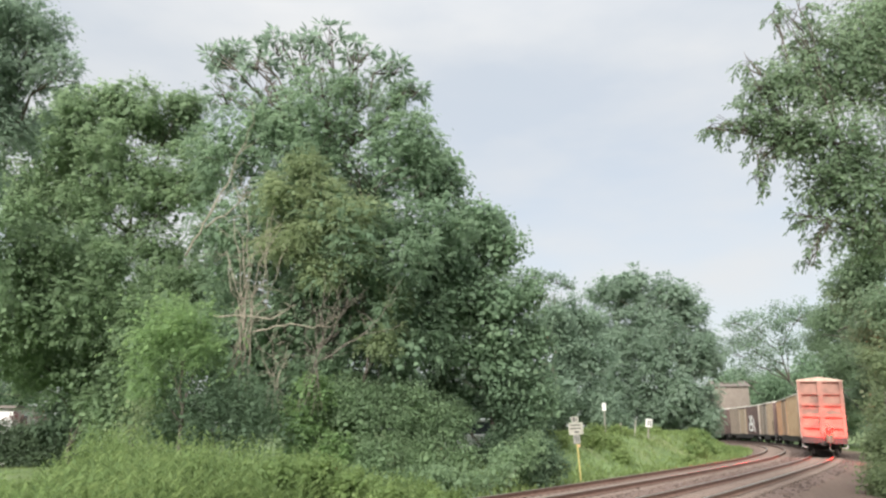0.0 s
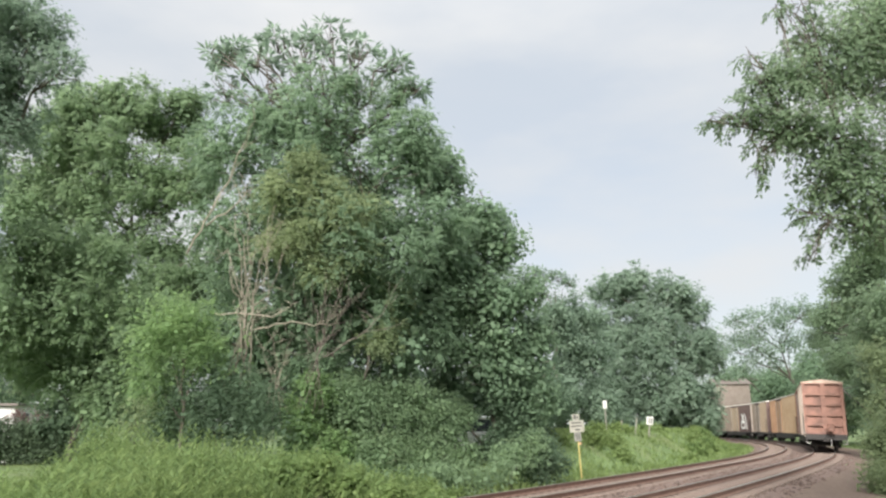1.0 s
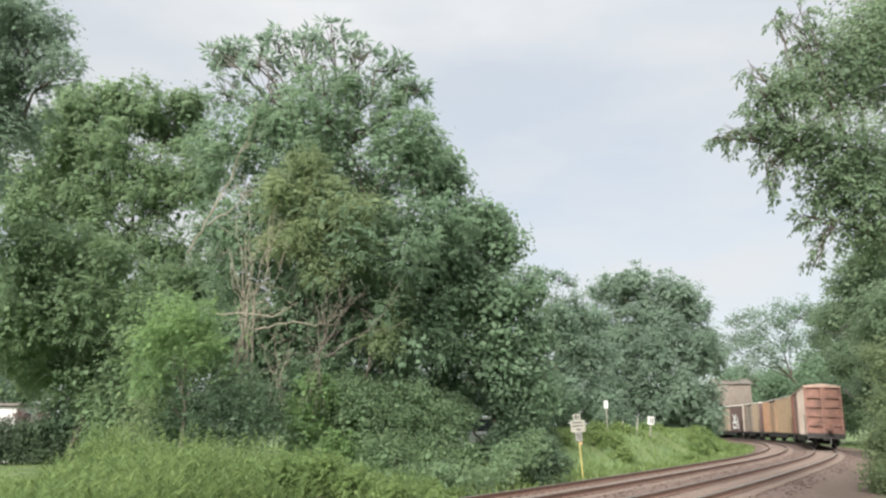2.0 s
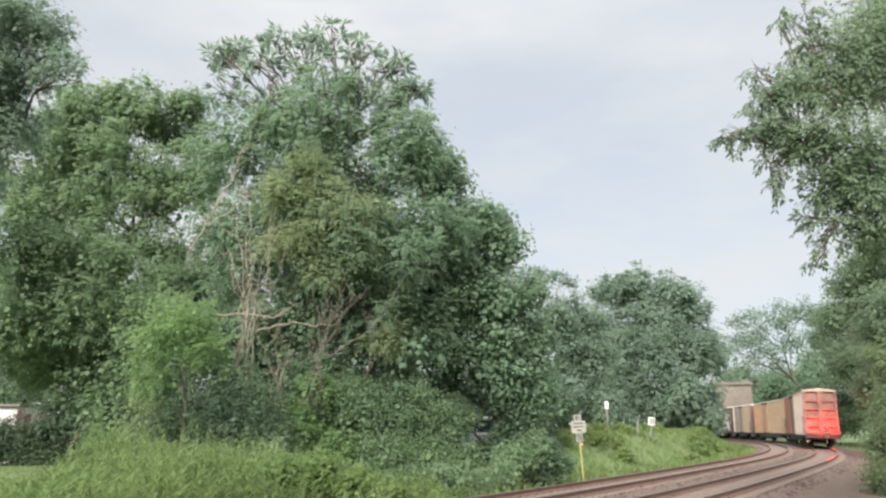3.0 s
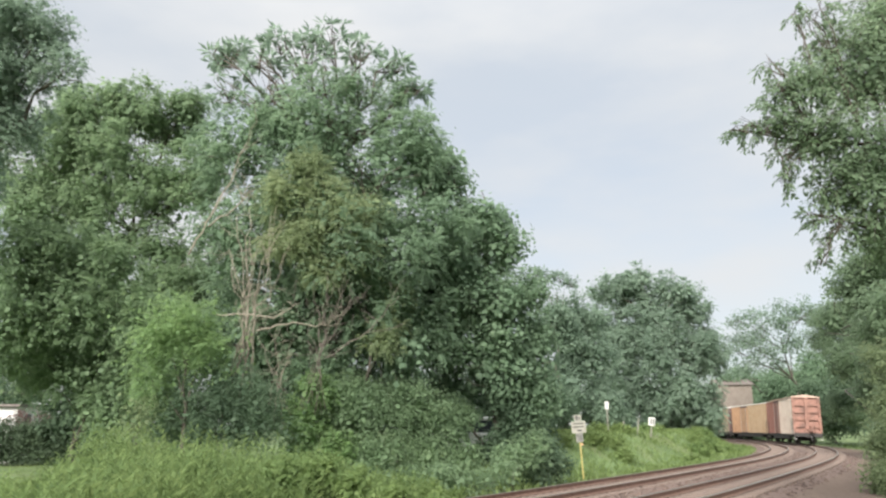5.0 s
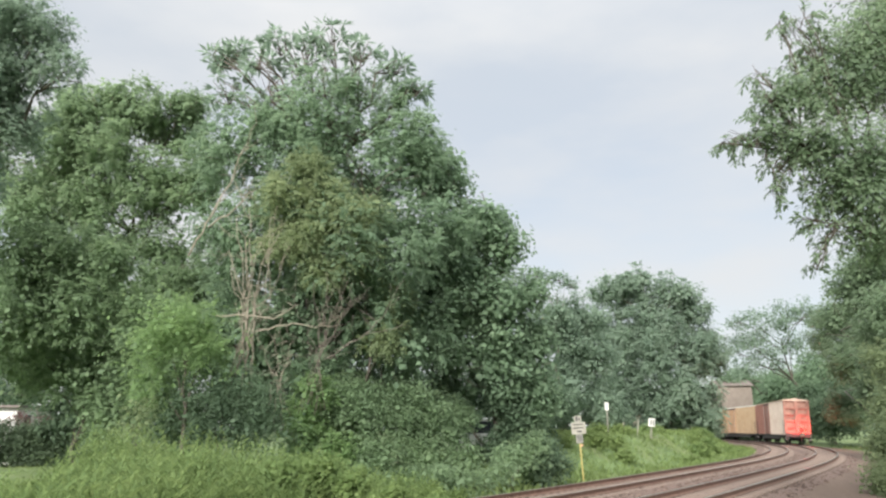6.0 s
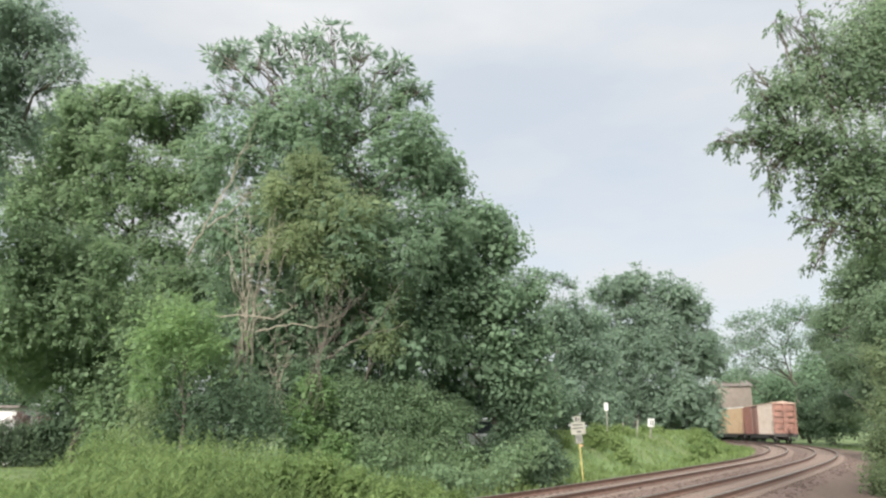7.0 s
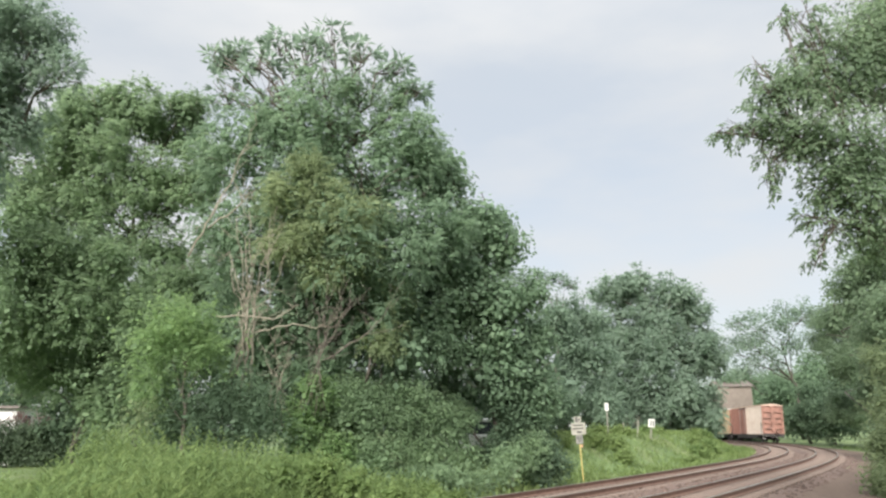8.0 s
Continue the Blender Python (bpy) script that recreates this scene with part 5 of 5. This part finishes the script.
def bare_vines():
    """Dead leafless stems and hanging vines in front of the tall tree."""
    rng = np.random.default_rng(41)
    x0, y0 = -7.2, 26.3
    z0 = gz(x0, y0)
    root = tagged(new("dead_shrub"), "bare pale dead stems and vines hanging in front of the tree", "dead shrub")
    root.location = (x0, y0, z0)
    def fan(foot, node, n, wide, rise, r, lean=0.0, material=M_DEAD):
        """Thin stems that share a foot, pass close to one knot and spread upwards from it."""
        for k in range(n):
            u = (k + 0.5) / n * 2 - 1
            knot = np.array(node) + rng.normal(0, 0.16, 3)
            low = np.array(foot) + np.array([u * 0.6, 0.1 * rng.normal(), rng.uniform(-0.5, 0.2)])
            up = knot + np.array([u * wide + lean + rng.normal(0, 0.15), rng.uniform(-0.2, 0.2), rise * rng.uniform(0.65, 1.1) * (1 - 0.25 * u * u)])
            stem(low, knot, up, r * rng.uniform(0.75, 1.2), 5, material)

    def stem(a, b, c, r, twigs, material=M_DEAD):
        tb = Tubes()
        p = [np.array(q) - np.array((x0, y0, z0)) for q in (a, b, c)]
        path = np.concatenate([bough(rng, p[0], p[1], 6, 0.06), bough(rng, p[1], p[2], 7, 0.07)[1:]])
        tb.add(path, r, r * 0.35, 6)
        for _ in range(twigs):
            s = path[rng.integers(4, len(path))]
            e = s + rng.normal(0, 1, 3) * np.array([0.55, 0.25, 0.5]) + np.array([0, 0, 0.45])
            tw = bough(rng, s, e, 5, 0.12)
            tb.add(tw, r * 0.4, 0.006, 5)
            tb.add(bough(rng, tw[rng.integers(1, 4)], tw[3] + rng.normal(0, 0.3, 3), 4, 0.12), r * 0.3, 0.005, 4)
        tb.done("stem", material, root)

    fan((-7.6, 25.9, 3.3), (-7.2, 25.7, 5.5), 11, 1.1, 4.0, 0.027)
    fan((-4.9, 26.2, 2.6), (-4.5, 25.7, 4.5), 7, 1.5, 2.6, 0.017, 0.4, M_DEAD_DARK)
    fan((-6.0, 25.9, 2.4), (-6.1, 25.7, 3.4), 4, 0.7, 1.6, 0.019)
    # long boughs lying nearly level across the fans, and two climbing into the gap beside the tall tree
    stem((-8.7, 25.7, 5.95), (-6.3, 25.5, 5.75), (-5.4, 25.5, 6.3), 0.032, 4)
    stem((-7.0, 25.7, 5.3), (-5.6, 25.5, 5.6), (-4.1, 25.5, 5.45), 0.032, 4)
    stem((-4.4, 25.7, 4.3), (-2.9, 25.5, 5.2), (-1.7, 25.6, 6.6), 0.022, 5, M_DEAD_DARK)
    stem((-10.07, 26.5, 8.4), (-9.25, 26.3, 9.96), (-8.08, 26.5, 13.17), 0.045, 7)
    stem((-9.4, 26.5, 9.55), (-8.17, 26.3, 10.43), (-7.6, 26.5, 11.21), 0.035, 6)


bare_vines()


# ---- weeds and grass ----
def weeds():
    rng = np.random.default_rng(51)
    n = 11500
    y = rng.uniform(13.0, 22.5, n)
    bear = rng.uniform(-0.62, 0.06, n)
    x = bear * y
    left = -(across(x, y) - R_IN) - 2.2
    top = np.interp(bear, [-0.66, -0.57, -0.50, -0.40, -0.25, -0.17, -0.10, 0.0, 0.06], [0.9, 0.2, 1.6, 1.6, 1.4, 1.2, 0.85, 0.5, 0.3])
    tall = (top + 0.35) * (0.35 + 0.8 * rng.random(n) ** 1.3) * (0.72 + 0.28 * np.sin(x * 2.1 + np.sin(y * 3.0)) * np.sin(y * 1.7 + x * 0.6))
    keep = (left > 0.0) & (rng.random(n) < np.interp(bear, [-0.62, -0.57, -0.5], [0.30, 0.02, 1.0]))
    x, y, tall = x[keep], y[keep], tall[keep]
    z = ground_z(x, y)
    n = len(x)
    lean = rng.normal(0, 0.16, (n, 2))
    P, A, N = [], [], []
    k = 15
    for i in range(k):
        t = 0.12 + 0.88 * i / (k - 1)
        p = np.stack([x + lean[:, 0] * tall * t, y + lean[:, 1] * tall * t, z + tall * t], 1)
        ang = rng.uniform(0, 6.28, n)
        up = 0.2 + 0.7 * t
        P.append(p)
        A.append(np.stack([np.cos(ang), np.sin(ang), np.full(n, up)], 1))
        N.append(np.stack([-np.cos(ang) * up, -np.sin(ang) * up, np.ones(n)], 1))
    P, A, N = np.concatenate(P), np.concatenate(A), np.concatenate(N)
    length = rng.uniform(0.12, 0.26, len(P))
    ob = leaf_object("weeds", P, A, N, length, length * 0.22, M_WEED)
    tagged(ob, "tall tangle of bright green weeds beside the inner track", "weeds", kind="stuff")


def grass(name, label, n, xr, yr, low, high, seed, material, mask):
    rng = np.random.default_rng(seed)
    y = yr[0] + (yr[1] - yr[0]) * rng.random(n) ** 1.7
    x = rng.uniform(*xr, n) if xr else 0
    x, y = x[mask(x, y)], y[mask(x, y)]
    n = len(x)
    clump = np.array([noise.noise(Vector((a * 0.55, b * 0.55, 3))) + 0.5 * noise.noise(Vector((a * 1.7, b * 1.7, 9))) for a, b in zip(x, y)])
    pos = np.stack([x, y, ground_z(x, y) - 0.02], 1)
    ang = rng.uniform(0, 6.28, n)
    along = np.stack([np.cos(ang) * 0.55, np.sin(ang) * 0.55, np.ones(n)], 1)
    nrm = np.stack([-np.cos(ang), -np.sin(ang), np.full(n, 0.6)], 1)
    length = rng.uniform(low, high, n) * np.clip(1 + 0.9 * clump, 0.35, 2.0)
    ob = leaf_object(name, pos, along, nrm, length, length * 0.14 + 0.012, material)
    tagged(ob, label, "grass", kind="stuff")


def inside_bank(x, y):
    return (-(across(x, y) - R_IN) > 2.1) & (x > -1.0) & (x < 0.62 * y)


def outer_edge(x, y):
    u = across(x, y) - R_OUT
    return (u > 5.2 + np.sin(x * 0.9) * 0.6) & (u < 16)


weeds()
grass("bank_grass", "lush bright green grass on the bank inside the curve", 105000, (-1, 45), (20, 100), 0.16, 0.42, 61, M_GRASS, inside_bank)
grass("lawn_grass", "short mown grass under the trees", 48000, (-36, -8), (18, 48), 0.05, 0.13, 62, M_GRASS, lambda x, y: -(across(x, y) - R_IN) > 3.0)
grass("verge_grass", "yellowish rough grass along the outer dirt strip", 40000, (10, 60), (14, 100), 0.12, 0.4, 63, M_WEED, outer_edge)


def bank_clumps():
    """Low leafy clumps that make the bank's top uneven."""
    rng = np.random.default_rng(71)
    for i in range(22):
        u = rng.uniform(3.6, 8.5)
        # along the curve, u metres inside the inner track
        deg = rng.uniform(-37.5, -24.0)
        x, y = arc(R_IN - u, deg)
        s = rng.uniform(0.35, 0.7)
        z = gz(x, y)
        tree("leafy_clump", "low bright green leafy clump on the grassy bank", (x, y, z),
             [(x, y, z + s * 0.5, s), (x + s * 0.8, y + 0.2, z + s * 0.35, s * 0.75)], M_WEED if i % 4 == 0 else M_GRASS, 200 + i, leaf=0.15, per_area=45, per=8, spread=0.16, girth=0.03, category="shrub", limbs=False)


bank_clumps()


# ---- what moves ----
START = -29.5 + math.degrees(HALF / R_OUT)
GAPS = [0, HALF + LONGER + 1.45, LONGER + SHORT + 1.45, SHORT + LONG + 1.45, 2 * LONG + 1.45]
PLACES = [math.degrees(sum(GAPS[:k + 1]) / R_OUT) for k in range(5)]
SWAY = [(0.0, 3, 7), (0.5, 2, 4), (1.0, 0, 0), (1.5, 8, 20), (2.2, 16, 26), (3.0, 22, 25), (3.5, 38, 7), (4.0, 46, 2), (4.5, 52, 2),
        (5.2, 40, 20), (6.0, 27, 32), (6.5, 22, 32), (7.0, 18, 28), (7.5, 18, 18), (8.0, 18, 14)]


def gone(t):
    """Degrees of the curve that the train has rolled by t, gathering speed."""
    return 1.69 * t + 0.053 * t * t


def motions():
    for i, car in enumerate(CARS):
        a = START + PLACES[i]
        rows = [(t / 2, pose(*arc(R_OUT, a + gone(t / 2)), 0, 0, 2.0, a + gone(t / 2))) for t in range(17)]
        walk(car, rows)
        if i == 0:
            walk(tail_lamp, rows)
        # wheels roll without slipping
        for truck in car.children:
            if truck.name.startswith("truck"):
                for w in truck.children:
                    x, y, z = w.location
                    walk(w, [(k / 15, pose(x, y, z, -gone(k / 15) * R_OUT / 0.457)) for k in range(121)])
    # the lamp shows for a sixth of a second every second and a half
    down, up = pose(LAMP_X, LAMP_Y, LAMP_Z - 0.56), pose(LAMP_X, LAMP_Y, LAMP_Z)
    rows = []
    for k in range(6):
        t = 1.5 * k
        rows += [(t, down), (t + 0.1333, down), (t + 0.1667, up), (t + 1.4, up), (t + 1.4667, down)]
    walk(shutter, [q for q in rows if q[0] < 8.0] + [(8.0, up)])
    for (limb, pivot), share in zip(BOUGHS, (1.0, 0.4)):
        walk(limb, [(t, pose(pivot[0] + 0.011 * share * dx, pivot[1], pivot[2], 0, -share * math.degrees(0.011 * dy / 5.0), 0)) for t, dx, dy in SWAY])


motions()
